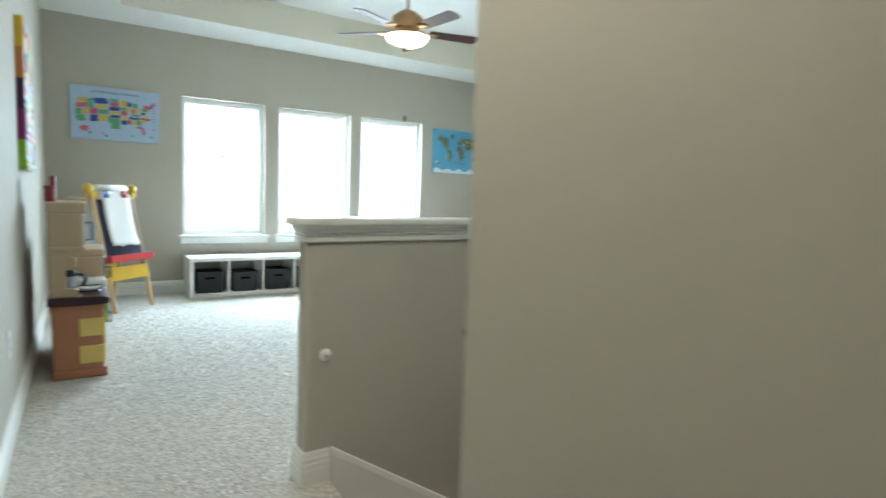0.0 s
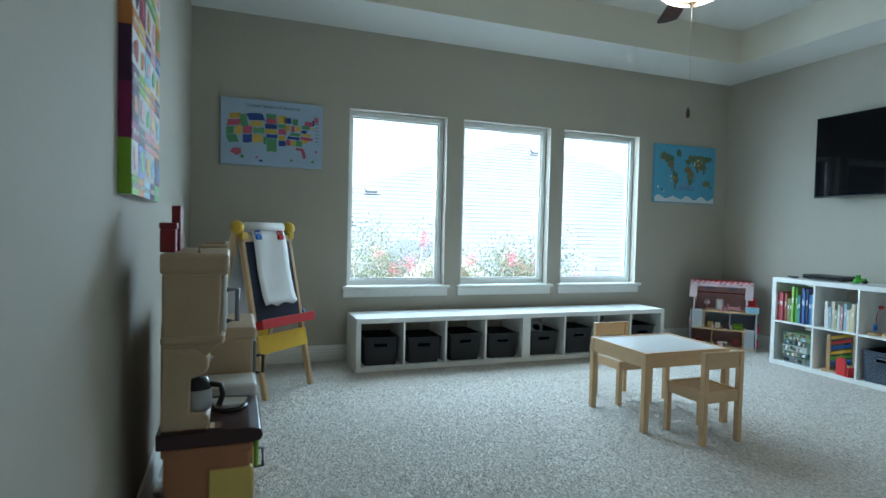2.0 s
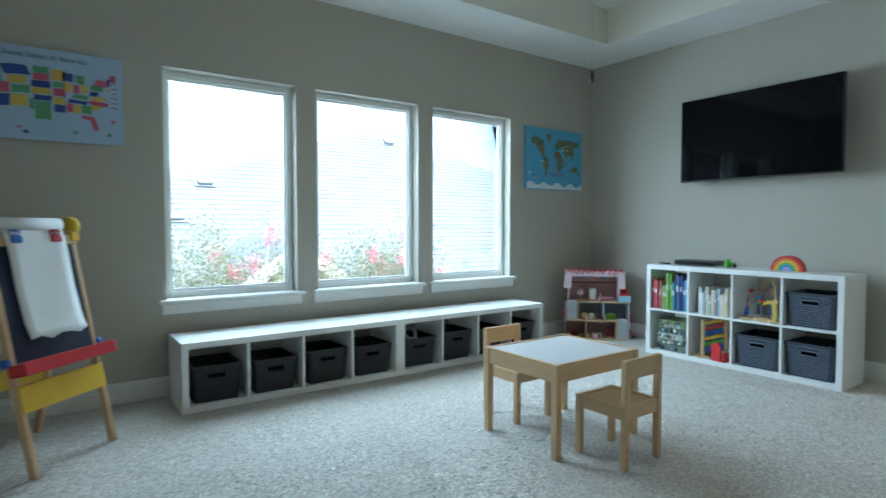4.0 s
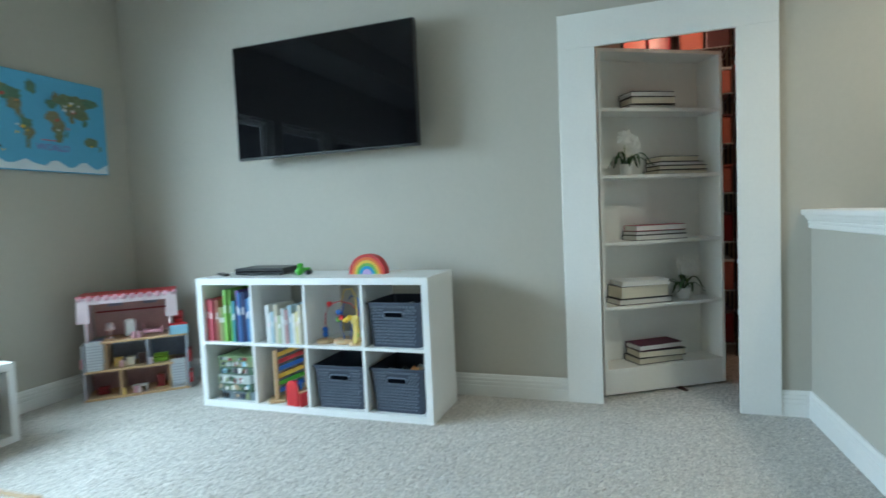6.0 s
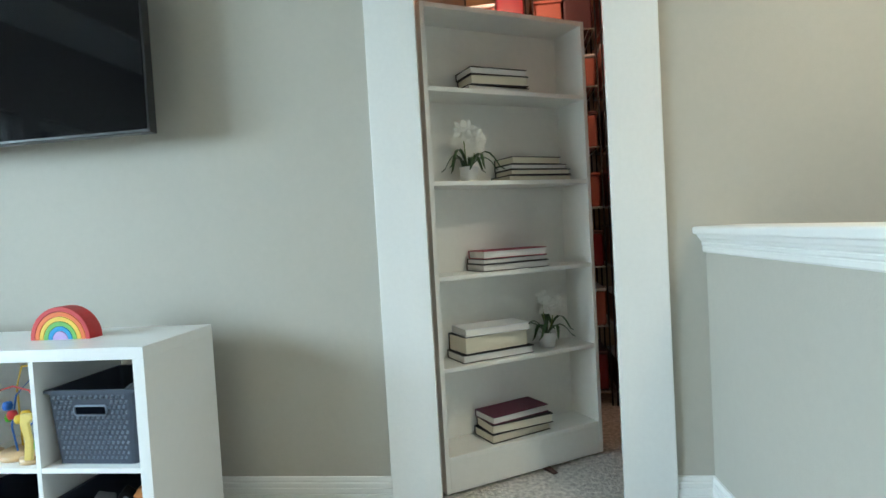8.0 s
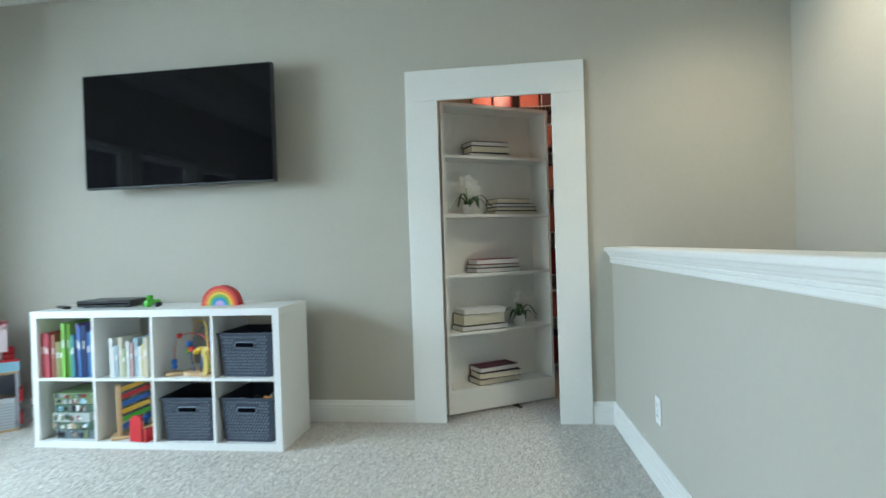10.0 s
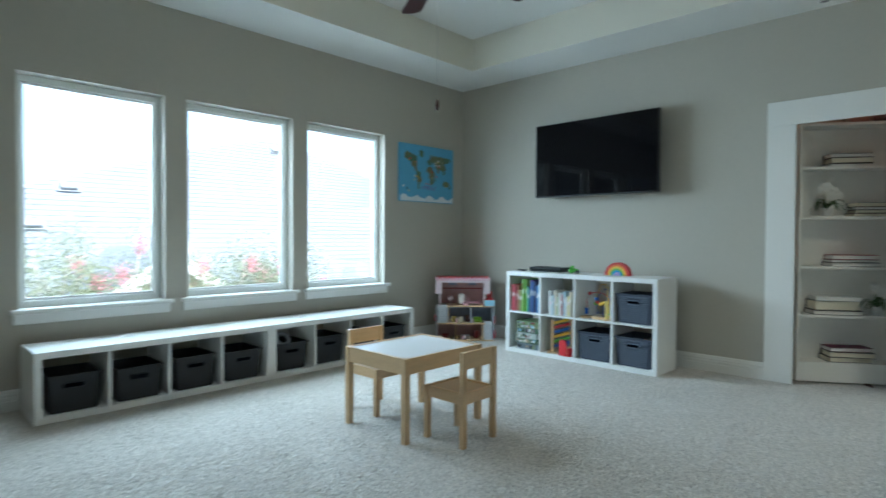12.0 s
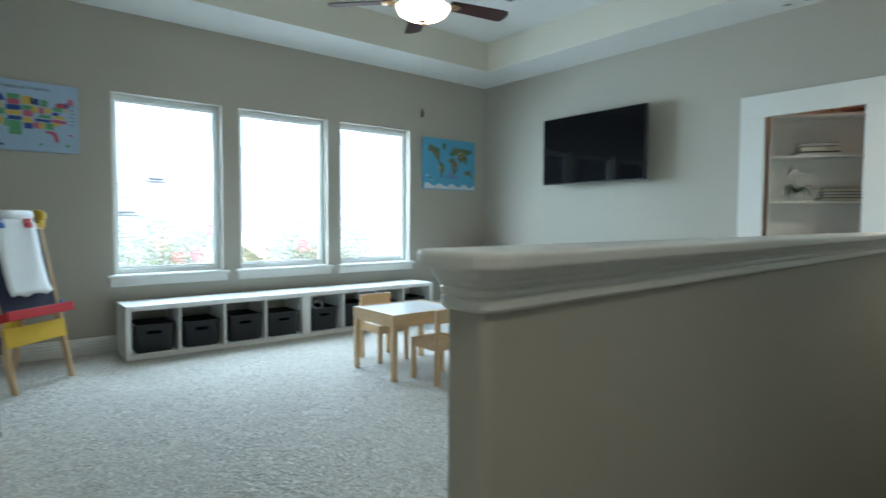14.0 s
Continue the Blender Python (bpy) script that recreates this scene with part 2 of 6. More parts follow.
structure("wall_south", boxes((WX0, NX, -2.82, -2.7, -0.02, CZ + 0.4)), WALL, "greige wall closing the end of the hall", "wall")
structure("wall_stair", boxes((NX, 2.6, NY - 0.3, NY, -3.0, CZ + 0.4)), WALL, "greige wall beside the stairwell ending in a corner", "wall")
structure("wall_stair_far", boxes((2.6, WX1, NY - 0.3, 1.10, -3.0, CZ + 0.4)), WALL, "greige wall behind the foot of the stair", "wall")
structure("wall_hall", boxes((NX, NX + 0.12, -2.82, NY - 0.3, -0.02, CZ + 0.4)), WALL, "greige wall along the hall", "wall")

# carpeted floor with the stairwell cut out
SX0, HY0, HY1, HX0 = 0.885, 2.000, 2.092, 0.780
TURN = Matrix.Translation((WX1, HY1, 0)) @ Matrix.Rotation(radians(2.7), 4, "Z") @ Matrix.Translation((-WX1, -HY1, 0.005))
structure("floor", boxes((WX0 - 0.1, SX0, -2.75, WY, -0.25, 0.0), (SX0, WX1 + 0.1, HY0 - 0.06, WY, -0.25, 0.0), (WX1 + 0.1, 7.0, 1.0, 4.2, -0.25, 0.0)), CARPET,
          "pale grey beige textured carpet on the playroom floor", "carpet")
stairs = thing("staircase", pose(SX0, 0, 0), "carpeted stair going down behind the half wall", "staircase")
tagged(stairs, kind="structure")
for i in range(15):
    part("step", box(0.27 * i, 0.27 * i + 0.30, NY, HY0 + 0.05, -0.18 * (i + 1) - 0.19, -0.18 * (i + 1), 0.012), CARPET, stairs)
structure("floor_lower", boxes((SX0, WX1 + 0.1, 0.7, 2.2, -3.1, -2.95)), CARPET, "carpeted floor at the stair's foot", "carpet")

# half wall with a moulded cap


def rounded(x0, x1, y0, y1, r, n=6):
    """North side, west end and south side of the cap, with rounded corners."""
    pts = [(x1, y1)]
    for cx, cy, a0 in ((x0 + r, y1 - r, 90), (x0 + r, y0 + r, 180)):
        for i in range(n + 1):
            a = radians(a0 + 90 * i / n)
            pts.append((cx + r * math.cos(a), cy + r * math.sin(a)))
    return pts + [(x1, y0)]


bm = bmesh.new()
foot = rounded(HX0, WX1 + 0.05, HY0, HY1, 0.02, 5)
lo, hi = [bm.verts.new((x, y, -3.0)) for x, y in foot], [bm.verts.new((x, y, 0.985)) for x, y in foot]
bm.faces.new(lo[::-1])
bm.faces.new(hi)
for i in range(len(lo)):
    f = bm.faces.new((lo[i], lo[(i + 1) % len(lo)], hi[(i + 1) % len(lo)], hi[i]))
    f.smooth = False
bmesh.ops.recalc_face_normals(bm, faces=bm.faces[:])
structure("half_wall", moved(bm, TURN), WALL, "greige half wall guarding the stairwell under a white cap", "half wall")


cap_path = rounded(HX0, WX1, HY0, HY1, 0.02)
cap = [(0.0, 0.926), (0.008, 0.926), (0.012, 0.931), (0.012, 0.944), (0.009, 0.947), (0.014, 0.951), (0.015, 0.959), (0.011, 0.962), (0.018, 0.967), (0.020, 0.973), (0.026, 0.978), (0.030, 0.990), (0.0, 0.990)]
half_cap = thing("half_wall_cap", pose(0, 0, 0), "white painted moulded cap on the half wall", "wall cap")
tagged(half_cap, kind="structure")
part("moulding", moved(sweep(cap_path, cap), TURN), TRIM, half_cap)
top_pts = rounded(HX0 - 0.044, WX1, HY0 - 0.044, HY1 + 0.044, 0.05, 8)
bm = bmesh.new()
lo = [bm.verts.new((x, y, 0.990)) for x, y in top_pts]
hi = [bm.verts.new((x, y, 1.018)) for x, y in top_pts]
bm.faces.new(lo[::-1])
ft = bm.faces.new(hi)
for i in range(len(lo)):
    bm.faces.new((lo[i], lo[(i + 1) % len(lo)], hi[(i + 1) % len(lo)], hi[i]))
bmesh.ops.recalc_face_normals(bm, faces=bm.faces[:])
bmesh.ops.bevel(bm, geom=[e for e in bm.edges if abs(e.verts[0].co.z - e.verts[1].co.z) < 1e-4], offset=0.008, segments=3, profile=0.5, affect="EDGES")
part("cap_board", moved(bm, TURN), TRIM, half_cap)

# baseboards: a tall board with three grooves
BASE = [(0.0, 0.0), (0.016, 0.0), (0.016, 0.062), (0.0135, 0.066), (0.016, 0.070), (0.016, 0.086), (0.0125, 0.090), (0.0145, 0.095), (0.0145, 0.106), (0.010, 0.111), (0.011, 0.116), (0.007, 0.128), (0.0, 0.130)]


def baseboard(name, path):
    structure(name, sweep(path, BASE), TRIM, "white grooved baseboard along the wall", "baseboard")


baseboard("baseboard_1", [(WX0, -2.7), (WX0, WY), (WX1, WY), (WX1, 3.270)])
baseboard("baseboard_2", [(WX1, 2.225), (WX1, HY1 + 0.001)] + [(TURN @ Vector((x, y, 0))).to_2d() for x, y in ((HX0, HY1), (HX0, HY0), (SX0 - 0.005, HY0))])
baseboard("baseboard_3", [(NX, NY), (NX, -2.7)])
SKIRT = [(0.0, -0.16), (0.014, -0.16), (0.014, 0.10), (0.010, 0.125), (0.0, 0.13)]
bm = bmesh.new()
a = [bm.verts.new((SX0, HY0 - o, z)) for o, z in SKIRT]
b = [bm.verts.new((SX0 + 4.05, HY0 - o, z - 2.7)) for o, z in SKIRT]
for i in range(5):
    bm.faces.new((a[i], a[(i + 1) % 5], b[(i + 1) % 5], b[i]))
bm.faces.new(a)
bm.faces.new(b[::-1])
bmesh.ops.recalc_face_normals(bm, faces=bm.faces[:])
structure("stair_skirt", moved(bm, TURN), TRIM, "white stair skirt sloping down the half wall", "trim")

# ceiling with a tray recess
TX0, TX1, TY0, TY1, TZ = 0.43, 4.60, 2.68, 5.78, 3.05
structure("ceiling", boxes((WX0 - 0.1, TX0, -2.8, WY + 0.1, CZ, CZ + 0.1), (TX1, WX1 + 0.1, -2.8, WY + 0.1, CZ, CZ + 0.1), (TX0, TX1, TY1, WY + 0.1, CZ, CZ + 0.1), (TX0, TX1, -2.8, TY0, CZ, CZ + 0.1),
                           (TX0 - 0.1, TX1 + 0.1, TY0 - 0.1, TY1 + 0.1, TZ, TZ + 0.1)), CEIL, "white ceiling with a raised tray over the room", "ceiling")
tray = sweep([(TX0, TY0), (TX0, TY1), (TX1, TY1), (TX1, TY0)], [(0.004, CZ + 0.0005), (0.004, TZ), (-0.05, TZ), (-0.05, CZ + 0.11), (-0.002, CZ + 0.11), (-0.002, CZ + 0.0005)], closed=True)
structure("tray_side", tray, material("cream_tray_paint", (0.74, 0.71, 0.61), rough=0.8, vary=0.02, scale=2), "cream painted upright sides of the ceiling tray", "ceiling")

# windows
for k, (a, b) in enumerate(WINDOWS):
    w = thing("window_%d" % (k + 1), pose(0, 0, 0), "tall fixed window with white vinyl frame and painted sill", "window")
    tagged(w, kind="structure")
    y = WY + 0.085
    for name, r in (("frame_side", (a + 0.002, a + 0.042, y, y + 0.06, WZ0 + 0.027, WZ1 - 0.002)), ("frame_side", (b - 0.042, b - 0.002, y, y + 0.06, WZ0 + 0.027, WZ1 - 0.002)),
                    ("frame_top", (a + 0.042, b - 0.042, y, y + 0.06, WZ1 - 0.045, WZ1 - 0.002)), ("frame_bottom", (a + 0.042, b - 0.042, y, y + 0.06, WZ0 + 0.027, WZ0 + 0.07))):
        rail_ = part(name, box(*r, 0.004), VINYL, w)
    for name, r in (("bead", (a + 0.042, a + 0.056, y + 0.02, y + 0.04, WZ0 + 0.07, WZ1 - 0.045)), ("bead", (b - 0.056, b - 0.042, y + 0.02, y + 0.04, WZ0 + 0.07, WZ1 - 0.045)),
                    ("bead", (a + 0.056, b - 0.056, y + 0.02, y + 0.04, WZ1 - 0.06, WZ1 - 0.045)), ("bead", (a + 0.056, b - 0.056, y + 0.02, y + 0.04, WZ0 + 0.07, WZ0 + 0.085))):
        part(name, box(*r, 0.002), VINYL, rail_)
    pane = part("pane", box(a + 0.056, b - 0.056, y + 0.028, y + 0.032, WZ0 + 0.085, WZ1 - 0.06), PANE, w)
    pane.visible_shadow = False
    part("sill", box(a - 0.045, b + 0.045, WY - 0.052, WY, WZ0, WZ0 + 0.027, 0.008, 3), TRIM, w)
    part("sill_board", box(a + 0.002, b - 0.002, WY, y, WZ0 + 0.001, WZ0 + 0.0265), TRIM, w)
    part("apron", box(a - 0.03, b + 0.03, WY - 0.018, WY, WZ0 - 0.068, WZ0, 0.005), TRIM, w)

# wide white casing round the bookcase door
door_frame = thing("door_casing", pose(0, 0, 0), "wide flat white painted casing round the bookcase door", "door casing")
tagged(door_frame, kind="structure")
CX = WX1 - 0.022
part("side_board", box(CX, WX1, 3.078, 3.270, 0.0, 1.926, 0.003), TRIM, door_frame)
part("side_board", box(CX, WX1, 2.225, 2.411, 0.0, 1.926, 0.003), TRIM, door_frame)
part("head_board", box(CX, WX1, 2.225, 3.270, 1.926, 2.108, 0.003), TRIM, door_frame)
part("jamb", box(WX1, WX1 + 0.05, DY1 - 0.006, DY1, 0.0, DZ), TRIM, door_frame)

# ---- shelves ----
def bin_mesh(name, w, d, h, mat, woven):
    """An open tapering bin with a rim, a handle slot and, where woven, a raised basket weave."""
    bm = bmesh.new()
    wt, dt, wb, db, th = w / 2, d / 2, w / 2 * 0.88, d / 2 * 0.9, 0.006

    def ring(sx, sy, z):
        return [bm.verts.new((x * sx, y * sy, z)) for x, y in ((-1, -1), (1, -1), (1, 1), (-1, 1))]
    o0, o1 = ring(wb, db, 0), ring(wt - 0.004, dt - 0.004, h - 0.010)
    r0, r1 = ring(wt, dt, h - 0.010), ring(wt, dt, h)
    i1, i0 = ring(wt - th - 0.006, dt - th - 0.006, h), ring(wb - th, db - th, th)
    bm.faces.new(o0[::-1])
    for a, b in ((o0, o1), (o1, r0), (r0, r1), (r1, i1), (i1, i0)):
        for i in range(4):
            j = (i + 1) % 4
            bm.faces.new((a[i], a[j], b[j], b[i]))
    bm.faces.new(i0)
    bmesh.ops.recalc_face_normals(bm, faces=bm.faces[:])
    bmesh.ops.bevel(bm, geom=[e for e in bm.edges if abs(e.verts[0].co.z - e.verts[1].co.z) > h * 0.5], offset=0.02, segments=3, profile=0.5, affect="EDGES")
    return mesh_of(name, bm, mat)


def weave_mesh(name, w, d, h, mat, nx, nz):
    """Little raised lozenges on the front (-y) face of a bin."""
    bm = bmesh.new()
    z0, z1 = 0.012, h - 0.014
    for k in range(nz):
        z = z0 + (z1 - z0) * (k + 0.5) / nz
        f = 0.88 + 0.12 * z / h
        half, y = w / 2 * f - 0.026, -(d / 2 * (0.9 + 0.1 * z / h)) + 0.001
        if abs(z - (h - 0.062)) < 0.024:
            spans = ((-half, -0.062), (0.062, half))
        else:
            spans = ((-half, half),)
        for a, b in spans:
            n = max(1, round((b - a) / (2 * half) * nx))
            for i in range(n):
                x = a + (b - a) * (i + 0.5 + (0.25 if k % 2 else -0.25)) / n
                hw, hz = (b - a) / n * 0.36, (z1 - z0) / nz * 0.42
                v = [bm.verts.new(c) for c in ((x - hw, y, z - hz * 0.55), (x + hw * 0.3, y, z - hz), (x + hw, y, z + hz * 0.55), (x - hw * 0.3, y, z + hz), (x, y - 0.006, z))]
                for q in range(4):
                    bm.faces.new((v[q], v[(q + 1) % 4], v[4]))
    bmesh.ops.recalc_face_normals(bm, faces=bm.faces[:])
    return mesh_of(name, bm, mat)


# Black without gloss: the shade inside openings put into a material.
SLOT_SHADE = material("slot_shadow_black", (0.004, 0.005, 0.008), rough=1.0, vary=0.0)
SLOT_SHADE.node_tree.nodes["Principled BSDF"].inputs["Specular IOR Level"].default_value = 0.0


# Lighter than the bin body: highlights on the weave put into the colour.
weave_highlight = material("grey_weave_highlight", (0.185, 0.22, 0.28), rough=0.45, vary=0.15)


def storage_bin(m, w, d, h, mat, label, group, woven):
    b = thing("storage_bin", m, label, "storage bin", group)
    body = piece("body", bin_mesh("bin_body", w, d, h, mat, woven), b, Matrix())
    if woven:
        piece("weave", weave_mesh("bin_weave", w, d, h, weave_highlight, 14, 13), body, Matrix())
    fy = -(d / 2 * (0.9 + 0.1 * (h - 0.065) / h))
    # solid dark box standing in for the shade of an open handle slot
    slot = part("handle_slot_shade", box(-0.050, 0.050, fy - 0.002, fy + 0.004, h - 0.076, h - 0.050, 0.0025), SLOT_SHADE, body)
    rim = [(x, fy - 0.001, h - 0.066 + z) for x, z in ((-0.050, -0.013), (0.050, -0.013), (0.056, -0.006), (0.056, 0.010), (0.050, 0.017), (-0.050, 0.017), (-0.056, 0.010), (-0.056, -0.006))]
    part("handle_rim", tube(rim, 0.0035, 6, closed=True), weave_highlight if woven else mat, body)
    return b


def cube_shelf(m, cols, rows_, label, group="", c=0.335):
    """An open cube shelf that stands at the origin, front to -y, x to the right."""
    s = thing("cube_shelf", m, label, "shelf", group)
    t, i, d = 0.038, 0.016, 0.39
    w, h = 2 * t + cols * c + (cols - 1) * i, 2 * t + rows_ * c + (rows_ - 1) * i
    part("top", box(0, w, 0, d, h - t, h, 0.0015), FOIL, s)
    part("bottom", box(0, w, 0, d, 0, t, 0.0015), FOIL, s)
    part("side", box(0, t, 0.0008, d, t, h - t, 0.001), FOIL, s)
    part("side", box(w - t, w, 0.0008, d, t, h - t, 0.001), FOIL, s)
    for k in range(1, cols):
        x = t + k * c + (k - 1) * i
        part("upright", box(x, x + i, 0.001, d - 0.002, t, h - t, 0.001), FOIL, s)
    for k in range(1, rows_):
        z = t + k * c + (k - 1) * i
        for q in range(cols):
            x = t + q * (c + i)
            part("board", box(x + 0.0005, x + c - 0.0005, 0.0015, d - 0.003, z, z + i, 0.001), FOIL, s)
    return s


def cell(col, row):
    """Lower left front corner of a shelf's cell."""
    return 0.038 + col * 0.351, 0.038 + row * 0.351


KM = pose(4.62, 5.352, 0, 0, 0, -90)
cube_shelf(KM, 4, 2, "white cube shelf of eight cells with books, toys and bins")
LOWX, LOWY, LOWW = 1.020, 5.935, 1.468
for k in range(2):
    cube_shelf(pose(LOWX + (LOWW + 0.001) * k, LOWY, 0), 4, 1, "low white cube shelf lying under the windows", "low shelves under windows", 0.3365)
    for q in range(4):
        x, z = 0.038 + q * 0.3525, 0.038
        storage_bin(pose(LOWX + LOWW * k + x + 0.168, LOWY + 0.185 + 0.012 * ((q * 3 + k) % 3), z, 0, 0, (q * 7 + k * 5) % 5 - 2), 0.285, 0.32, 0.222 - 0.012 * ((q + k) % 2), BIN_DARK,
                    "charcoal plastic bin in a low white shelf", "dark bins under windows", False)
for q, r in ((3, 1), (2, 0), (3, 0)):
    x, z = cell(q, r)
    storage_bin(KM @ pose(x + 0.1675, 0.19, z, 0, 0, 2 if q == 2 else -1), 0.315, 0.34, 0.238, BIN_GREY, "blue grey woven plastic bin in the white cube shelf", "woven bins", True)


# ---- play table and chairs ----
def play_table(m, w, d, h):
    t = thing("play_table", m, "low pine play table with a glossy white top", "table")
    L = 0.035
    part("tabletop", box(L * 0.5, w - L * 0.5, L * 0.5, d - L * 0.5, h - 0.014, h - 0.005, 0.001), WHITE_TOP, t, "white laminate tabletop")
    for x in (0, w - L):
        for y in (0, d - L):
            part("leg", box(x, x + L, y, y + L, 0, h, 0.003), PINE, t)
    for y in (0.004, d - 0.022):
        part("apron", box(L, w - L, y, y + 0.018, h - 0.085, h, 0.002), PINE_X, t)
    for x in (0.004, w - 0.022):
        part("apron", box(x, x + 0.018, L, d - L, h - 0.085, h, 0.002), PINE, t)
    return t


def play_chair(m):
    """Seat towards +y, backrest at y = 0."""
    c = thing("play_chair", m, "small pine play chair with fibreboard seat", "chair", "chairs at the play table")
    w, d, L = 0.275, 0.285, 0.03
    for x in (0, w - L):
        part("back_leg", box(x, x + L, 0, L, 0, 0.495, 0.003), PINE, c)
        part("front_leg", box(x, x + L, d - L, d, 0, 0.285, 0.003), PINE, c)
        part("side_rail", box(x + 0.005, x + L - 0.005, L, d - L, 0.225, 0.285, 0.002), PINE, c)
    part("front_rail", box(L, w - L, d - 0.024, d - 0.004, 0.225, 0.285, 0.002), PINE_X, c)
    part("rear_rail", box(L, w - L, 0.005, 0.024, 0.225, 0.285, 0.002), PINE_X, c)
    part("seat", box(0.024, w - 0.024, 0.022, d - 0.02, 0.268, 0.277, 0.001), SEAT_BOARD, c, "brown fibreboard seat panel")
    part("backrest", box(L - 0.001, w - L + 0.001, 0.006, 0.024, 0.405, 0.495, 0.003), PINE_X, c)
    return c


play_table(pose(2.285, 4.230, 0), 0.62, 0.515, 0.448)
chair = play_chair(pose(2.449, 3.974, 0, 0, 0, 0.5))
copy_thing(chair, pose(2.746, 4.978, 0, 0, 0, 180.5))

# ---- wall-mounted screen ----
tv = thing("television", pose(4.957, 4.640, 1.819, 0, 0, -90.8), "large black flat television on a wall bracket", "television")
panel = part("panel", box(-0.615, 0.615, -0.012, 0.03, -0.35, 0.35, 0.004), BLACK, tv)
part("screen", box(-0.606, 0.606, -0.0145, -0.010, -0.338, 0.342), BLACK_GLOSS, panel, "glossy black screen")
part("housing", box(-0.35, 0.35, 0.03, 0.06, -0.25, 0.2, 0.01), BLACK, tv)
part("bracket", box(-0.16, 0.16, 0.06, 0.165, -0.1, 0.1, 0.005), BLACK, tv)

# ---- bookcase door, ajar ----
BX0, BY0, BX1, BY1 = 5.226, 3.075, 5.648, 2.405
bw = math.hypot(BX1 - BX0, BY1 - BY0)
BM = pose(BX0, BY0, 0.012, 0, 0, math.degrees(math.atan2(BY1 - BY0, BX1 - BX0)))
bc = thing("bookcase_door", BM, "cream white hidden bookcase door standing ajar", "bookcase door")
BH, BD = 1.935, 0.20
part("side", box(0, 0.02, 0, BD, 0, BH, 0.002), DOOR_WHITE, bc)
part("side", box(bw - 0.02, bw, 0, BD, 0, BH, 0.002), DOOR_WHITE, bc)
part("back", box(0.02, bw - 0.02, BD - 0.012, BD, 0, BH), DOOR_WHITE, bc)
part("top", box(0.02, bw - 0.02, 0.001, BD - 0.012, BH - 0.02, BH, 0.002), DOOR_WHITE, bc)
part("kickboard", box(0.02, bw - 0.02, 0.001, 0.02, 0.0, 0.13, 0.002), DOOR_WHITE, bc)
SHELVES = (0.145, 0.50, 0.865, 1.24, 1.61)
for z in SHELVES:
    part("shelf_board", box(0.02, bw - 0.02, 0.002, BD - 0.012, z - 0.018, z, 0.002), DOOR_WHITE, bc)

# ---- more materials ----
def plain(name, c, rough=0.5, **k):
    return material(name, c, rough=rough, **k)


RED = plain("red_paint", (0.52, 0.022, 0.030), 0.4)
CRIMSON = plain("dark_red_tin", (0.22, 0.016, 0.024), 0.35)
YELLOW = plain("yellow_plastic", (0.75, 0.50, 0.035), 0.4)
NAVY = plain("navy_chalkboard", (0.018, 0.026, 0.060), 0.7)
PAPER = plain("white_paper", (0.80, 0.80, 0.79), 0.8, vary=0.02)
BLUE = plain("blue_plastic", (0.020, 0.12, 0.48), 0.35)
GREEN = plain("green_plastic", (0.09, 0.40, 0.025), 0.4)
LIME = plain("lime_green_edge", (0.26, 0.48, 0.03), 0.6)
PINK = plain("pink_paint", (0.72, 0.40, 0.47), 0.5)
PALE_PINK = plain("pale_pink_paper", (0.74, 0.60, 0.62), 0.6)
SKYBLUE = plain("light_blue_paint", (0.33, 0.58, 0.72), 0.5)
BEIGE = plain("beige_moulded_plastic", (0.50, 0.38, 0.245), 0.42, vary=0.06)
TERRACOTTA = plain("terracotta_brown_plastic", (0.36, 0.155, 0.075), 0.45, vary=0.07)
MAROON = plain("dark_maroon_plastic", (0.032, 0.009, 0.011), 0.28, vary=0.1)
GREY_PL = plain("grey_plastic", (0.17, 0.18, 0.19), 0.4)
SILVER = plain("silver_plastic", (0.42, 0.43, 0.45), 0.3, metal=0.5)
WHITE_PL = plain("white_plastic", (0.78, 0.78, 0.76), 0.3, vary=0.02)
YELLOW_PALE = plain("pale_yellow_plastic", (0.66, 0.50, 0.13), 0.45)
ORANGE = plain("orange_edge", (0.62, 0.24, 0.06), 0.6)
PURPLE = plain("dark_purple_edge", (0.055, 0.012, 0.060), 0.6)
MAGENTA = plain("magenta_edge", (0.22, 0.015, 0.11), 0.6)
BRONZE = plain("antique_brass", (0.40, 0.25, 0.13), 0.32, metal=0.9)
BLADE = plain("dark_cherry_blade", (0.045, 0.012, 0.010), 0.30, vary=0.25, fine=30, stretch=(1, 8, 1))
BLADE_PALE = plain("greyed_blade_underside", (0.075, 0.060, 0.055), 0.35, vary=0.15)
LIT_GLASS = plain("lit_alabaster_glass", (1.0, 0.80, 0.54), 0.3, vary=0.12, scale=9.0, emit=2.3)
CREAM = plain("cream_book_pages", (0.78, 0.72, 0.57), 0.85, vary=0.08, fine=300, stretch=(1, 1, 9))
PAGE_WHITE = plain("white_book_pages", (0.83, 0.81, 0.77), 0.85, vary=0.06, fine=300, stretch=(1, 1, 9))
COVER = plain("black_book_cover", (0.012, 0.011, 0.012), 0.5)
COVER_RED = plain("rose_book_cover", (0.33, 0.035, 0.060), 0.55)
COVER_PLUM = plain("plum_book_cover", (0.10, 0.014, 0.040), 0.55)
LEAF = plain("dark_green_leaf", (0.035, 0.085, 0.022), 0.4, vary=0.25)
STEM = plain("olive_stem", (0.17, 0.22, 0.04), 0.5)
PETAL = plain("white_petal", (0.80, 0.79, 0.74), 0.6)
CHROME = plain("polished_chrome", (0.75, 0.76, 0.78), 0.10, metal=1.0)
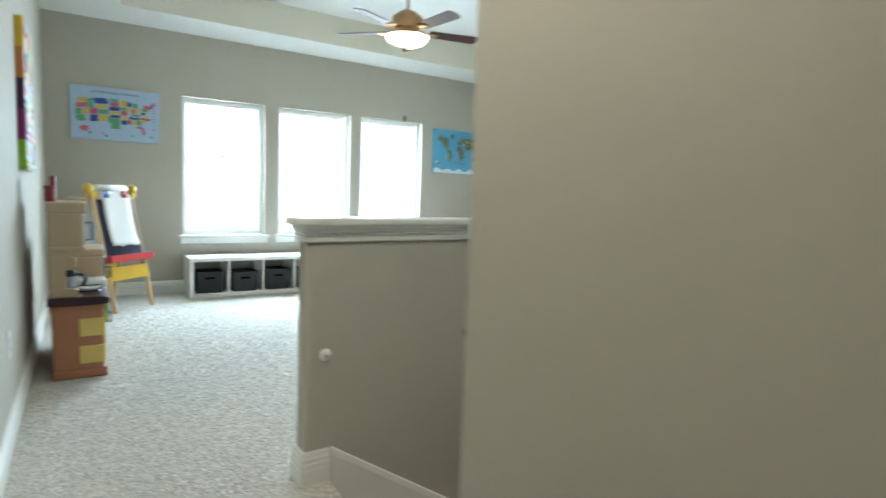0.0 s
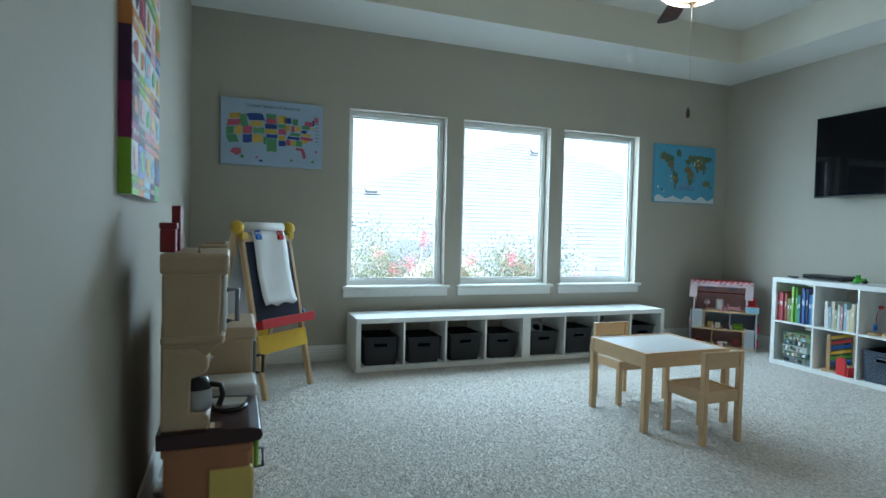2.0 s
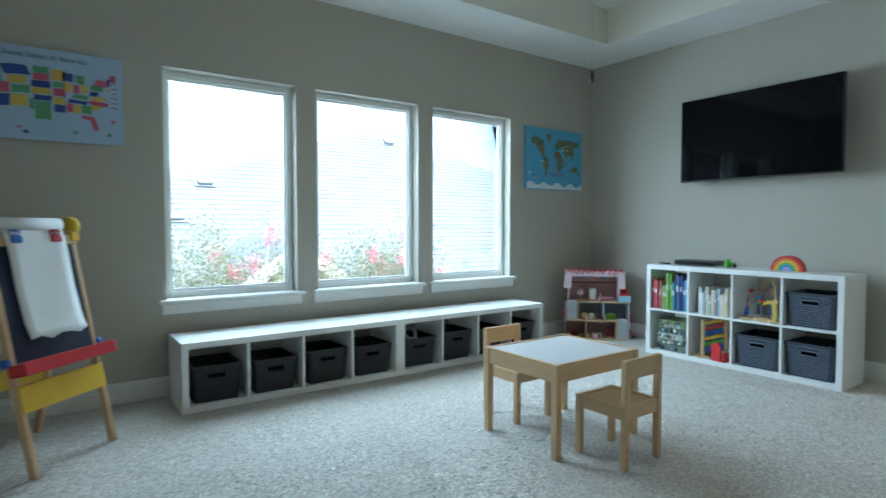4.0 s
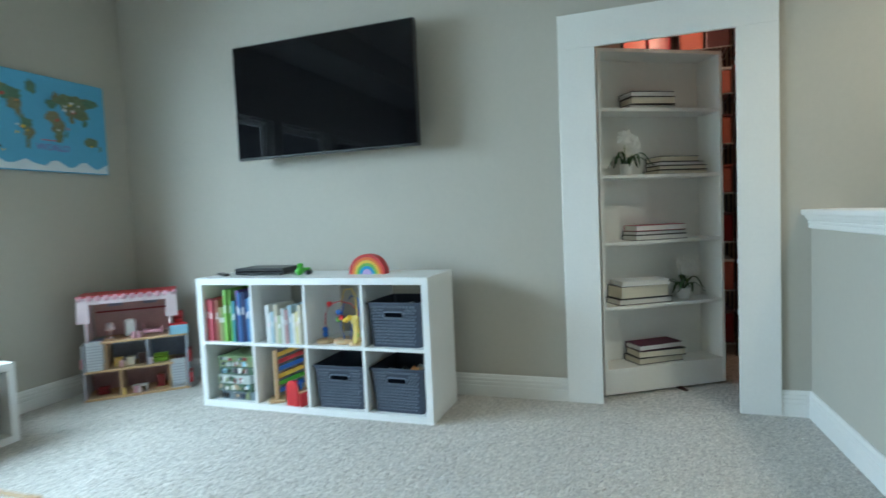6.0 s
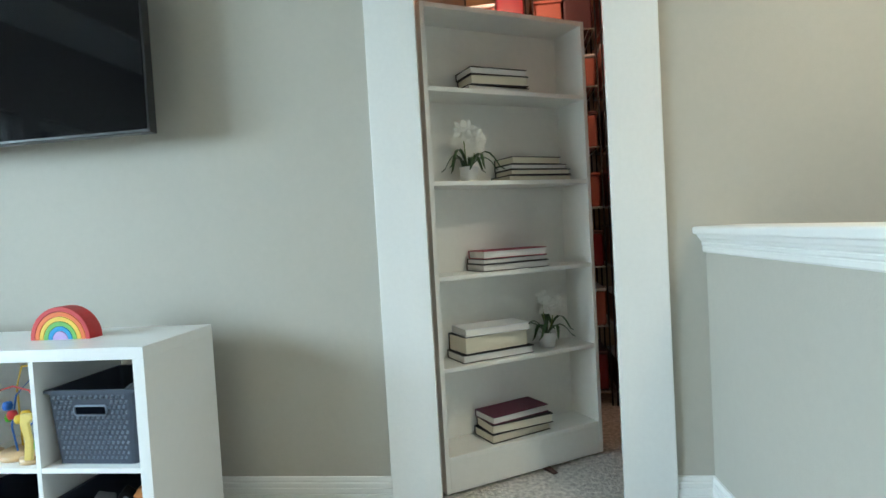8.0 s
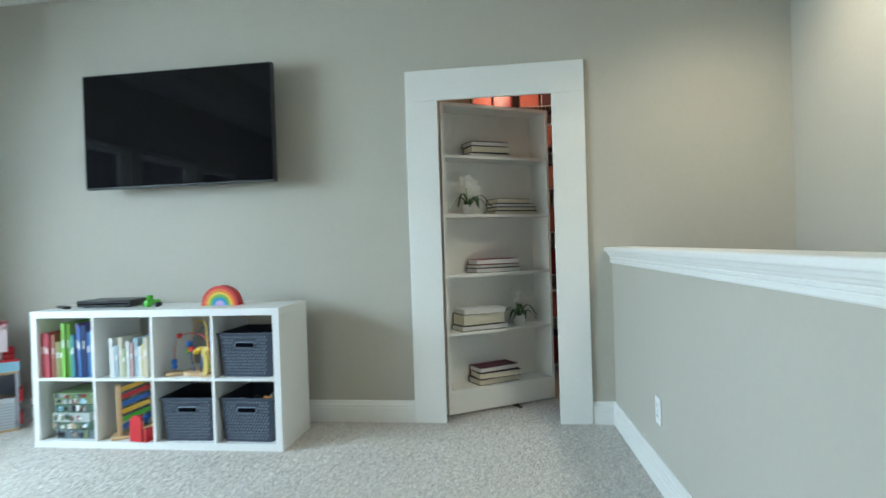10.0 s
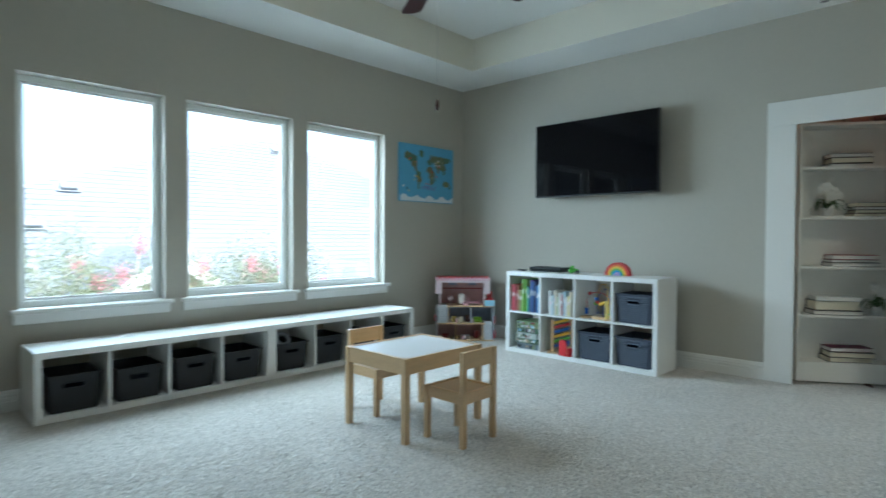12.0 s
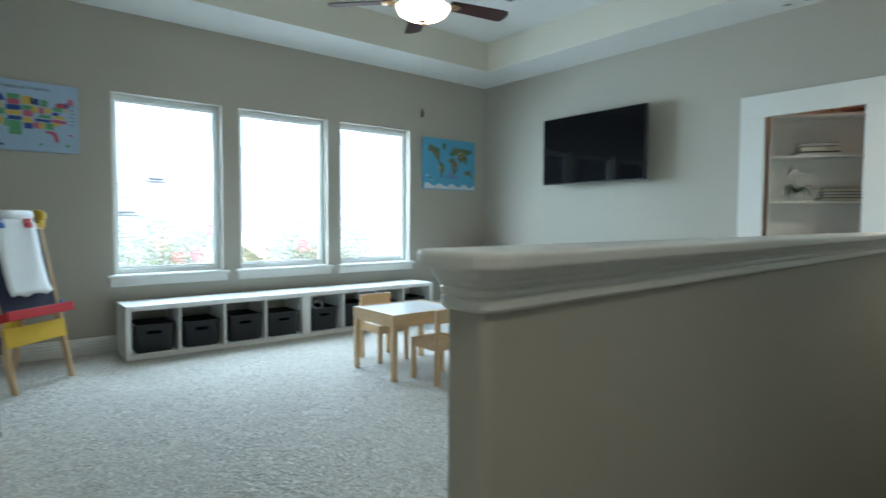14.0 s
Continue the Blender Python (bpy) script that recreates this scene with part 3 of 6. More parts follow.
DARK_WOOD = plain("dark_stained_rail", (0.055, 0.018, 0.012), 0.3, vary=0.2)


# ---- ceiling fan ----
fan = thing("ceiling_fan", pose(FAN_X, FAN_Y, 0.04), "five-bladed dark wood ceiling fan with lit glass bowl", "ceiling fan")
part("canopy", lathe([(0, TZ - 0.04), (0.068, TZ - 0.04), (0.066, TZ - 0.04 - 0.02), (0.035, TZ - 0.04 - 0.06), (0.014, TZ - 0.04 - 0.065), (0.014, TZ - 0.04 - 0.06)], 24), BRONZE, fan)
part("rod", lathe([(0, TZ - 0.04 - 0.05), (0.012, TZ - 0.04 - 0.05), (0.012, 2.68), (0, 2.68)], 12), BRONZE, fan)
part("motor", lathe([(0, 2.70), (0.04, 2.70), (0.085, 2.675), (0.125, 2.64), (0.135, 2.60), (0.130, 2.575), (0.10, 2.55), (0.10, 2.535), (0.11, 2.53), (0.07, 2.515), (0.07, 2.50), (0, 2.50)], 32), BRONZE, fan)
for k in range(12):
    a = 2 * math.pi * k / 12
    part("motor_rib", moved(box(-0.006, 0.006, -0.012, 0.012, 2.575, 2.64, 0.003), Matrix.Rotation(a, 4, "Z") @ Matrix.Translation((0.131, 0, 0))), BRONZE, fan)
part("fitter", lathe([(0, 2.505), (0.055, 2.505), (0.06, 2.49), (0.10, 2.482), (0.175, 2.476), (0.180, 2.466), (0.172, 2.462), (0, 2.47)], 32), BRONZE, fan)
bowl = [(0.178 * math.cos(radians(a)), 2.468 - 0.082 * math.sin(radians(a))) for a in range(0, 91, 10)]
bowl[-1] = (0.0, bowl[-1][1])
globe = part("glass_bowl", lathe([(0.0, 2.464), (0.184, 2.470)] + bowl, 40), LIT_GLASS, fan, "glowing alabaster glass bowl")
for a0 in (40, 160, 280):
    arc = [((0.189 * math.cos(radians(a))) * math.cos(radians(a0)), 0.189 * math.cos(radians(a)) * math.sin(radians(a0)), 2.468 - 0.090 * math.sin(radians(a))) for a in range(0, 91, 10)]
    part("strap", tube(arc, 0.0055, 6), BRONZE, globe)
part("finial", lathe([(0, 2.388), (0.022, 2.388), (0.024, 2.380), (0.012, 2.372), (0.013, 2.364), (0, 2.356)], 16), BRONZE, globe)
for k in range(5):
    R = Matrix.Rotation(radians(60 + 72 * k), 4, "Z")
    out = [(0.20, -0.050), (0.26, -0.058), (0.60, -0.070), (0.645, -0.066), (0.665, -0.035), (0.668, 0.02), (0.65, 0.06), (0.62, 0.068), (0.26, 0.058), (0.20, 0.050)]
    bm = prism(out, -0.0035, 0.0035, 0.001)
    bl = part("blade", moved(bm, R @ Matrix.Translation((0, 0, 2.522)) @ Matrix.Rotation(radians(-11), 4, "X") @ Matrix.Rotation(radians(-90), 4, "X")), BLADE, fan)
    arm = [(0.09, 0, 2.545), (0.14, 0, 2.528), (0.17, 0, 2.512), (0.22, 0, 2.512)]
    part("blade_iron", joined(moved(tube(arm, 0.010, 8), R), moved(lathe([(0, 2.508), (0.045, 2.508), (0.05, 2.512), (0.045, 2.517), (0, 2.517)], 14), R @ Matrix.Translation((0.235, 0, 0)))), BRONZE, bl)
part("pull_chain", tube([(-0.018, -0.02, 2.40), (-0.018, -0.02, 2.1), (-0.018, -0.02, 1.79)], 0.0008, 5), SILVER, fan)
part("pull_weight", moved(lathe([(0, 1.805), (0.004, 1.80), (0.010, 1.785), (0.012, 1.765), (0.009, 1.745), (0, 1.742)], 12), Matrix.Translation((-0.018, -0.02, -0.01))), DARK_WOOD, fan, "dark wooden chain pull")


# ---- ceiling vents, plates, stops ----
def grille(name, m, w, d, n, label, mat=WHITE_PL):
    g = thing(name, m, label, "air vent")
    for r in ((-w / 2, w / 2, -d / 2, -d / 2 + 0.02), (-w / 2, w / 2, d / 2 - 0.02, d / 2), (-w / 2, -w / 2 + 0.02, -d / 2 + 0.02, d / 2 - 0.02), (w / 2 - 0.02, w / 2, -d / 2 + 0.02, d / 2 - 0.02)):
        part("frame", box(*r, -0.008, 0.0, 0.002), mat, g)
    part("backing", box(-w / 2 + 0.02, w / 2 - 0.02, -d / 2 + 0.02, d / 2 - 0.02, -0.0015, 0.0), GREY_PL, g)
    for i in range(n):
        y = -d / 2 + 0.02 + (d - 0.04) * (i + 0.5) / n
        part("slat", moved(box(-w / 2 + 0.02, w / 2 - 0.02, -0.005, 0.005, -0.001, 0.001), Matrix.Translation((0, y, -0.005)) @ Matrix.Rotation(radians(35), 4, "X")), mat, g)


grille("ceiling_vent", pose(3.80, 4.73, TZ, 0, 0, 0), 0.30, 0.16, 7, "white slatted air vent in the tray ceiling")
for y in (2.76, 2.90):
    v = thing("ceiling_sensor", pose(5.0, y, CZ), "small grey ceiling speaker port on the soffit", "ceiling port", "soffit ports")
    part("ring", lathe([(0, -0.0), (0.045, 0.0), (0.045, -0.006), (0.03, -0.010), (0.03, -0.004), (0, -0.004)], 20), WHITE_PL, v)
    part("mesh_disc", lathe([(0, -0.005), (0.029, -0.005), (0.029, -0.004), (0, -0.004)], 20), GREY_PL, v)


def outlet(m):
    """Plate in the xz plane, front to -y."""
    o = thing("wall_outlet", m, "white double wall outlet with cover plate", "outlet", "wall outlets")
    part("plate", box(-0.036, 0.036, -0.006, 0, -0.058, 0.058, 0.003), WHITE_PL, o)
    for z in (-0.022, 0.022):
        part("receptacle", box(-0.017, 0.017, -0.009, -0.006, z - 0.014, z + 0.014, 0.002), WHITE_PL, o)
        for x in (-0.006, 0.006):
            # dark strips standing in for the shade in the two holes
            part("slot", box(x - 0.001, x + 0.001, -0.0095, -0.0088, z - 0.004, z + 0.006), SLOT_SHADE, o)
    part("screw", moved(lathe([(0, 0.0015), (0.003, 0.001), (0.003, 0)], 8), pose(0, -0.006, 0, 90)), CHROME, o)
    return o


first = outlet(pose(WX0, 2.775, 0.425, 0, 0, 90))
sw = thing("light_switch", pose(WX0, 1.335, 1.255, 0, 0, 90), "glossy white switch plate with three toggles", "light switch")
part("plate", box(-0.083, 0.083, -0.007, 0, -0.058, 0.058, 0.005, 3), plain("glossy_white_plate", (0.80, 0.80, 0.79), 0.12), sw)
for x in (-0.046, 0.0, 0.046):
    part("toggle", moved(box(-0.005, 0.005, -0.022, 0.002, -0.004, 0.010, 0.002), Matrix.Translation((x, -0.004, 0))), BEIGE, sw)
    for z in (-0.03, 0.03):
        part("screw", moved(lathe([(0, 0.0015), (0.003, 0.001), (0.003, 0)], 8), pose(x, -0.007, z, 90)), CHROME, sw)

# handrail end on the stair wall
rail = thing("handrail", pose(NX, NY, 0), "dark stained stair handrail on a white mounting block", "handrail")
part("mount_block", box(0.012, 0.065, 0.0, 0.02, 0.655, 0.872, 0.003), TRIM, rail, "white mounting block")
part("rail", tube([(0.09, 0.095, 0.765), (0.20, 0.095, 0.69), (0.8, 0.095, 0.30), (3.4, 0.095, -1.43)], 0.022, 14), DARK_WOOD, rail)
part("rail_end", moved(lathe([(0, -0.024), (0.018, -0.018), (0.026, 0), (0.018, 0.018), (0, 0.024)], 14), pose(0.09, 0.095, 0.765)), DARK_WOOD, rail)
part("bracket", tube([(0.4, 0.0, 0.50), (0.4, 0.08, 0.50), (0.4, 0.09, 0.55)], 0.006, 8), BRONZE, rail)


# ---- pictures ----
def word(txt, size, m, mat, parent):
    cu = bpy.data.curves.new("lettering", "FONT")
    cu.body, cu.size, cu.extrude, cu.align_x = txt, size, 0.0006, "CENTER"
    tmp = new("lettering_curve", cu)
    me = bpy.data.meshes.new_from_object(tmp.evaluated_get(bpy.context.evaluated_depsgraph_get()))
    bpy.data.objects.remove(tmp)
    me.materials.append(mat)
    return piece("lettering", me, parent, m)


def patch(pts, y, parent, mat, name):
    """A flat printed patch on a canvas, front to -y."""
    bm = bmesh.new()
    a = [bm.verts.new((x, y, z)) for x, z in pts]
    b = [bm.verts.new((x, y - 0.0012, z)) for x, z in pts]
    bm.faces.new(b)
    for i in range(len(a)):
        j = (i + 1) % len(a)
        bm.faces.new((a[i], a[j], b[j], b[i]))
    bmesh.ops.recalc_face_normals(bm, faces=bm.faces[:])
    return part(name, bm, mat, parent)


rng = random.Random(7)
usa = thing("map_canvas", pose(0.418, WY, 1.829), "pale blue canvas with a colourful map of states", "wall art")
part("canvas", box(-0.384, 0.384, -0.03, -0.001, -0.255, 0.255, 0.003), plain("pale_blue_canvas_print", (0.40, 0.52, 0.68), 0.7, vary=0.05), usa)
INK = plain("dark_ink", (0.05, 0.06, 0.09), 0.8)
word("United States of America", 0.040, pose(0.0, -0.031, 0.195, 90), INK, usa)
MAPC = [plain("map_yellow", (0.62, 0.45, 0.09), 0.7), plain("map_green", (0.13, 0.34, 0.17), 0.7), plain("map_rose", (0.50, 0.11, 0.18), 0.7), plain("map_blue", (0.035, 0.07, 0.30), 0.7)]


def state(u, v, w, h, c, lean=0.0):
    """One printed state: a slightly ragged four-sided patch with its lower left corner at u, v (shares of the map)."""
    q = [(u, v), (u + w * 0.5, v + rng.uniform(-0.012, 0.012)), (u + w, v), (u + w + lean, v + h), (u + w * 0.5 + lean, v + h + rng.uniform(-0.012, 0.012)), (u + lean, v + h)]
    bow = [(-0.355 + 0.71 * a, -0.205 + 0.385 * b - 0.10 * (a - 0.55) ** 2) for a, b in q]
    patch(bow, -0.03, usa, MAPC["YGRB".index(c)], "state_patch")


# far west, mountains, plains, south and east, each as rows of lower left corner, width, height and colour
for row in ((0.045, 0.84, 0.115, 0.11, "Y", 0), (0.02, 0.70, 0.135, 0.125, "R", 0.01), (0.015, 0.53, 0.075, 0.155, "G", 0), (0.04, 0.37, 0.105, 0.15, "G", -0.03), (0.10, 0.52, 0.075, 0.165, "Y", 0), (0.165, 0.68, 0.075, 0.24, "G", -0.02), (0.185, 0.53, 0.095, 0.14, "R", 0),
            (0.185, 0.35, 0.095, 0.165, "B", 0), (0.25, 0.79, 0.165, 0.135, "B", -0.03), (0.265, 0.665, 0.12, 0.115, "Y", 0), (0.29, 0.53, 0.115, 0.12, "G", 0), (0.285, 0.345, 0.105, 0.165, "Y", 0)):
    state(*row)
for row in ((0.425, 0.84, 0.105, 0.095, "G", 0), (0.425, 0.735, 0.108, 0.095, "R", 0), (0.415, 0.635, 0.125, 0.09, "B", 0), (0.415, 0.535, 0.125, 0.09, "Y", 0), (0.43, 0.445, 0.115, 0.08, "B", 0), (0.40, 0.32, 0.03, 0.15, "G", 0), (0.435, 0.17, 0.105, 0.265, "G", 0),
            (0.545, 0.755, 0.095, 0.155, "Y", 0), (0.55, 0.655, 0.085, 0.085, "G", 0), (0.555, 0.525, 0.085, 0.115, "R", 0), (0.555, 0.415, 0.075, 0.095, "Y", 0), (0.56, 0.295, 0.075, 0.105, "B", 0), (0.615, 0.765, 0.075, 0.12, "B", 0)):
    state(*row)
for row in ((0.625, 0.605, 0.055, 0.135, "Y", 0), (0.69, 0.605, 0.042, 0.12, "R", 0), (0.705, 0.755, 0.06, 0.12, "G", 0), (0.74, 0.635, 0.052, 0.10, "Y", 0), (0.675, 0.525, 0.105, 0.065, "G", 0.02), (0.65, 0.45, 0.13, 0.06, "B", 0.01), (0.64, 0.315, 0.046, 0.12, "R", 0), (0.69, 0.315, 0.05, 0.12, "Y", 0),
            (0.745, 0.32, 0.068, 0.12, "G", 0), (0.80, 0.40, 0.06, 0.075, "Y", 0.02)):
    state(*row)
for row in ((0.79, 0.475, 0.135, 0.055, "R", 0.01), (0.80, 0.545, 0.10, 0.055, "Y", 0.02), (0.795, 0.60, 0.055, 0.075, "B", 0.02), (0.81, 0.695, 0.085, 0.07, "G", 0), (0.83, 0.775, 0.095, 0.09, "R", 0.02), (0.945, 0.875, 0.045, 0.105, "R", 0), (0.925, 0.80, 0.022, 0.10, "B", 0),
            (0.745, 0.245, 0.085, 0.05, "R", 0), (0.82, 0.125, 0.04, 0.13, "R", -0.02), (0.915, 0.72, 0.03, 0.04, "Y", 0)):
    state(*row)
for cx, cz, s in ((-0.27, -0.155, 0.042), (-0.225, -0.19, 0.018), (-0.12, -0.19, 0.012), (-0.09, -0.215, 0.016), (0.14, -0.20, 0.014), (0.24, -0.17, 0.014), (0.31, -0.20, 0.016), (0.33, -0.12, 0.014)):
    patch([(cx + s * rng.uniform(0.6, 1.1) * math.cos(radians(a)), cz + s * rng.uniform(0.5, 0.9) * math.sin(radians(a))) for a in range(0, 360, 45)], -0.03, usa, MAPC[2 if s > 0.03 else rng.choice((1, 2, 3))], "island_patch")
for i in range(6):
    patch([(0.325, 0.10 - 0.028 * i), (0.352, 0.10 - 0.028 * i), (0.352, 0.104 - 0.028 * i), (0.325, 0.104 - 0.028 * i)], -0.03, usa, INK, "caption_bar")

wmap = thing("map_canvas", pose(4.550, WY, 1.75), "bright blue canvas with a world map and white southern ice", "wall art")
part("canvas", box(-0.40, 0.40, -0.03, -0.001, -0.298, 0.298, 0.003), plain("bright_blue_canvas_print", (0.13, 0.40, 0.62), 0.6, vary=0.08), wmap)
LANDC = [plain("land_olive", (0.15, 0.19, 0.10), 0.7, vary=0.4, scale=40), plain("land_brown", (0.19, 0.18, 0.10), 0.7, vary=0.4, scale=40), plain("land_green", (0.10, 0.19, 0.12), 0.7, vary=0.4, scale=40)]
LANDS = (((-0.275, 0.172, 0.058, 0.045), (-0.215, 0.145, 0.068, 0.048), (-0.20, 0.095, 0.045, 0.034), (-0.178, 0.052, 0.018, 0.028), (-0.158, 0.022, 0.013, 0.018), (-0.095, 0.215, 0.034, 0.040)),
         ((-0.135, -0.018, 0.040, 0.042), (-0.122, -0.070, 0.032, 0.042), (-0.135, -0.125, 0.014, 0.042), (0.285, -0.092, 0.050, 0.034), (0.345, -0.125, 0.012, 0.018)),
         ((0.030, 0.045, 0.060, 0.044), (0.062, -0.008, 0.045, 0.048), (0.060, -0.066, 0.029, 0.044), (0.112, -0.055, 0.009, 0.020)),
         ((0.025, 0.130, 0.038, 0.030), (0.058, 0.172, 0.026, 0.034), (0.130, 0.150, 0.082, 0.050), (0.220, 0.158, 0.090, 0.044), (0.295, 0.172, 0.052, 0.028), (0.165, 0.095, 0.050, 0.036), (0.152, 0.052, 0.020, 0.034), (0.225, 0.085, 0.050, 0.042), (0.245, 0.035, 0.016, 0.026)))
deep = 0
for group in LANDS:
    for cx, cz, rx, rz in group:
        q = []
        for i in range(18):
            a, f = 2 * math.pi * i / 18, 1 + rng.uniform(-0.26, 0.22)
            q.append((cx + rx * f * math.cos(a), cz + rz * f * math.sin(a)))
        patch(q, -0.03 - 0.00015 * deep, wmap, LANDC[(deep * 2 + deep // 3) % 3], "land_patch")
        deep += 1
ice = [(-0.39 + 0.78 * i / 20, -0.245 + 0.018 * math.sin(i * 1.3) + rng.uniform(-0.008, 0.008)) for i in range(21)]
patch([(-0.39, -0.292), (0.39, -0.292)] + ice[::-1], -0.03, wmap, plain("ice_white", (0.70, 0.76, 0.80), 0.7), "ice_patch")
word("WORLD", 0.058, pose(0.02, -0.031, -0.165, 90), plain("map_lilac_ink", (0.22, 0.10, 0.36), 0.7), wmap)
patch([(-0.05, -0.105), (0.08, -0.105), (0.08, -0.098), (-0.05, -0.098)], -0.03, wmap, MAPC[2], "caption_bar")
for _ in range(22):
    cx, cz = rng.choice(((-0.235, 0.13), (0.17, 0.12), (0.065, 0.0), (-0.14, -0.06), (0.28, -0.09), (-0.3, -0.15), (0.2, -0.26)))
    x, z, s = cx + rng.uniform(-0.06, 0.06), cz + rng.uniform(-0.04, 0.04), rng.uniform(0.006, 0.012)
    patch([(x - s, z - s), (x + s, z - s * 0.6), (x + s * 0.6, z + s), (x - s * 0.7, z + s * 0.7)], -0.0345, wmap, rng.choice((PAPER, RED, COVER, YELLOW, ORANGE)), "creature_patch")

# alphabet canvas on the west wall
abc = thing("alphabet_canvas", pose(WX0, 3.58, 1.59, 0, 0, 90) @ Matrix.Diagonal((0.88, 1, 1.03, 1)), "large canvas of bright alphabet tiles with coloured edges", "wall art")
part("canvas", box(0.0, 0.70, -0.036, -0.001, -0.39, 0.39), PAPER, abc)
EDGE = (LIME, MAGENTA, PURPLE, ORANGE, YELLOW)
for i in range(5):
    z0 = -0.39 + 0.156 * i
    part("edge_strip", box(-0.003, 0.0, -0.036, -0.001, z0, z0 + 0.156), EDGE[i], abc)
TILE = [LIME, YELLOW, ORANGE, MAGENTA, SKYBLUE, PINK, PURPLE, BLUE, GREEN, RED]
for i in range(5):
    for j in range(5):
        x0, z0 = 0.140 * j, -0.39 + 0.156 * i
        c = EDGE[i] if j == 0 else TILE[(3 * i + 2 * j + (i * j) % 3) % 10]
        patch([(x0, z0), (x0 + 0.140, z0), (x0 + 0.140, z0 + 0.055), (x0, z0 + 0.055)], -0.036, abc, c, "letter_strip")
        if (i + j) % 3 == 1:
            patch([(x0, z0 + 0.056), (x0 + 0.140, z0 + 0.056), (x0 + 0.140, z0 + 0.155), (x0, z0 + 0.155)], -0.036, abc, TILE[(i * 2 + j * 3 + 4) % 10], "tile_ground")
        q, c2 = [], TILE[(i * 7 + j * 3 + 5) % 10]
        for k in range(9):
            a = 2 * math.pi * k / 9
            f = rng.uniform(0.6, 1.1)
            q.append((x0 + 0.072 + 0.044 * f * math.cos(a), z0 + 0.104 + 0.038 * f * math.sin(a)))
        patch(q, -0.0374, abc, c2, "picture_patch")
        for k in range(3):
            patch([(x0 + 0.03 + 0.04 * k, z0 + 0.018), (x0 + 0.055 + 0.04 * k, z0 + 0.018), (x0 + 0.055 + 0.04 * k, z0 + 0.034), (x0 + 0.03 + 0.04 * k, z0 + 0.034)], -0.0374, abc, PAPER, "caption_bar")


# ---- easel ----
EM = pose(0.340, 5.400, 0, 0, 0, 43.8)
easel = thing("art_easel", EM, "wooden children's easel with chalkboard, paper roll and red tray", "easel")
EW, LEAN_BACK, EH = 0.467, 0.235, 1.07


def ez(z):
    return LEAN_BACK * z / EH


for x in (0.0, EW - 0.026):
    part("front_leg", moved(box(0, 0.026, -0.018, 0.018, 0, EH * 1.02, 0.003), Matrix.Translation((x, 0.018, 0)) @ Matrix.Rotation(-math.atan2(LEAN_BACK, EH), 4, "X")), PINE, easel)
    part("rear_leg", moved(box(0, 0.026, -0.018, 0.018, 0, EH * 1.02, 0.003), Matrix.Translation((x + (0.03 if x else -0.03), 2 * LEAN_BACK + 0.03, 0)) @ Matrix.Rotation(math.atan2(LEAN_BACK, EH), 4, "X")), PINE, easel)
    part("spreader", tube([(x + 0.013, ez(0.50) + 0.02, 0.50), (x + 0.013, 2 * LEAN_BACK - ez(0.44) + 0.03, 0.46)], 0.009, 8), PINE, easel)
    part("spreader_knob", moved(lathe([(0, -0.014), (0.02, -0.014), (0.02, 0.014), (0, 0.014)], 10), pose(x + (-0.012 if x == 0 else 0.04), ez(0.50) + 0.015, 0.50, 0, 90)), BLUE, easel, "blue knob")
    part("roll_holder", moved(lathe([(0, -0.022), (0.040, -0.022), (0.046, -0.01), (0.046, 0.01), (0.040, 0.022), (0, 0.022)], 12), pose(x + 0.013 + (-0.02 if x == 0 else 0.02), LEAN_BACK + 0.02, EH + 0.02, 0, 90)), YELLOW, easel, "yellow roll holder")
    part("hinge_block", box(x - 0.012, x + 0.038, LEAN_BACK - 0.03, LEAN_BACK + 0.0, EH - 0.055, EH - 0.01, 0.006), YELLOW, easel)
TILTM = Matrix.Translation((0, 0.012, 0)) @ Matrix.Rotation(-math.atan2(LEAN_BACK, EH), 4, "X")
part("chalkboard", moved(box(0.027, EW - 0.027, -0.010, 0.004, 0.50, EH - 0.04, 0.001), TILTM), NAVY, easel, "navy chalkboard panel")
part("rear_board", moved(box(0.0, EW, -0.004, 0.006, 0.50, EH - 0.04, 0.001), Matrix.Translation((0, 2 * LEAN_BACK + 0.03, 0)) @ Matrix.Rotation(math.atan2(LEAN_BACK, EH), 4, "X")), WHITE_TOP, easel)
part("top_rail", moved(box(0.0, EW, -0.024, -0.004, EH - 0.05, EH - 0.005, 0.003), TILTM), PINE_X, easel)
part("paper_roll", moved(lathe([(0, -0.165), (0.034, -0.165), (0.034, 0.165), (0, 0.165)], 20), pose(EW / 2, LEAN_BACK + 0.02, EH + 0.025, 0, 90)), PAPER, easel)
bm = bmesh.new()
prev = None
for i in range(15):
    t = i / 14
    z = EH + 0.02 - 0.50 * t
    y = -0.028 - 0.004 * math.sin(9 * t) - 0.02 * max(0, t - 0.85) / 0.15
    row = [bm.verts.new((0.075 + 0.31 * k / 6 + 0.012 * t, y - 0.004 * math.sin(k * 1.1 + 4 * t), z + (0.012 * math.sin(k * 2.3) if i == 14 else 0))) for k in range(7)]
    if prev:
        for k in range(6):
            f = bm.faces.new((prev[k], prev[k + 1], row[k + 1], row[k]))
            f.smooth = True
    prev = row
sheet = part("paper_sheet", moved(bm, TILTM), PAPER, easel)
so = sheet.modifiers.new("thickness", "SOLIDIFY")
so.thickness = 0.0008
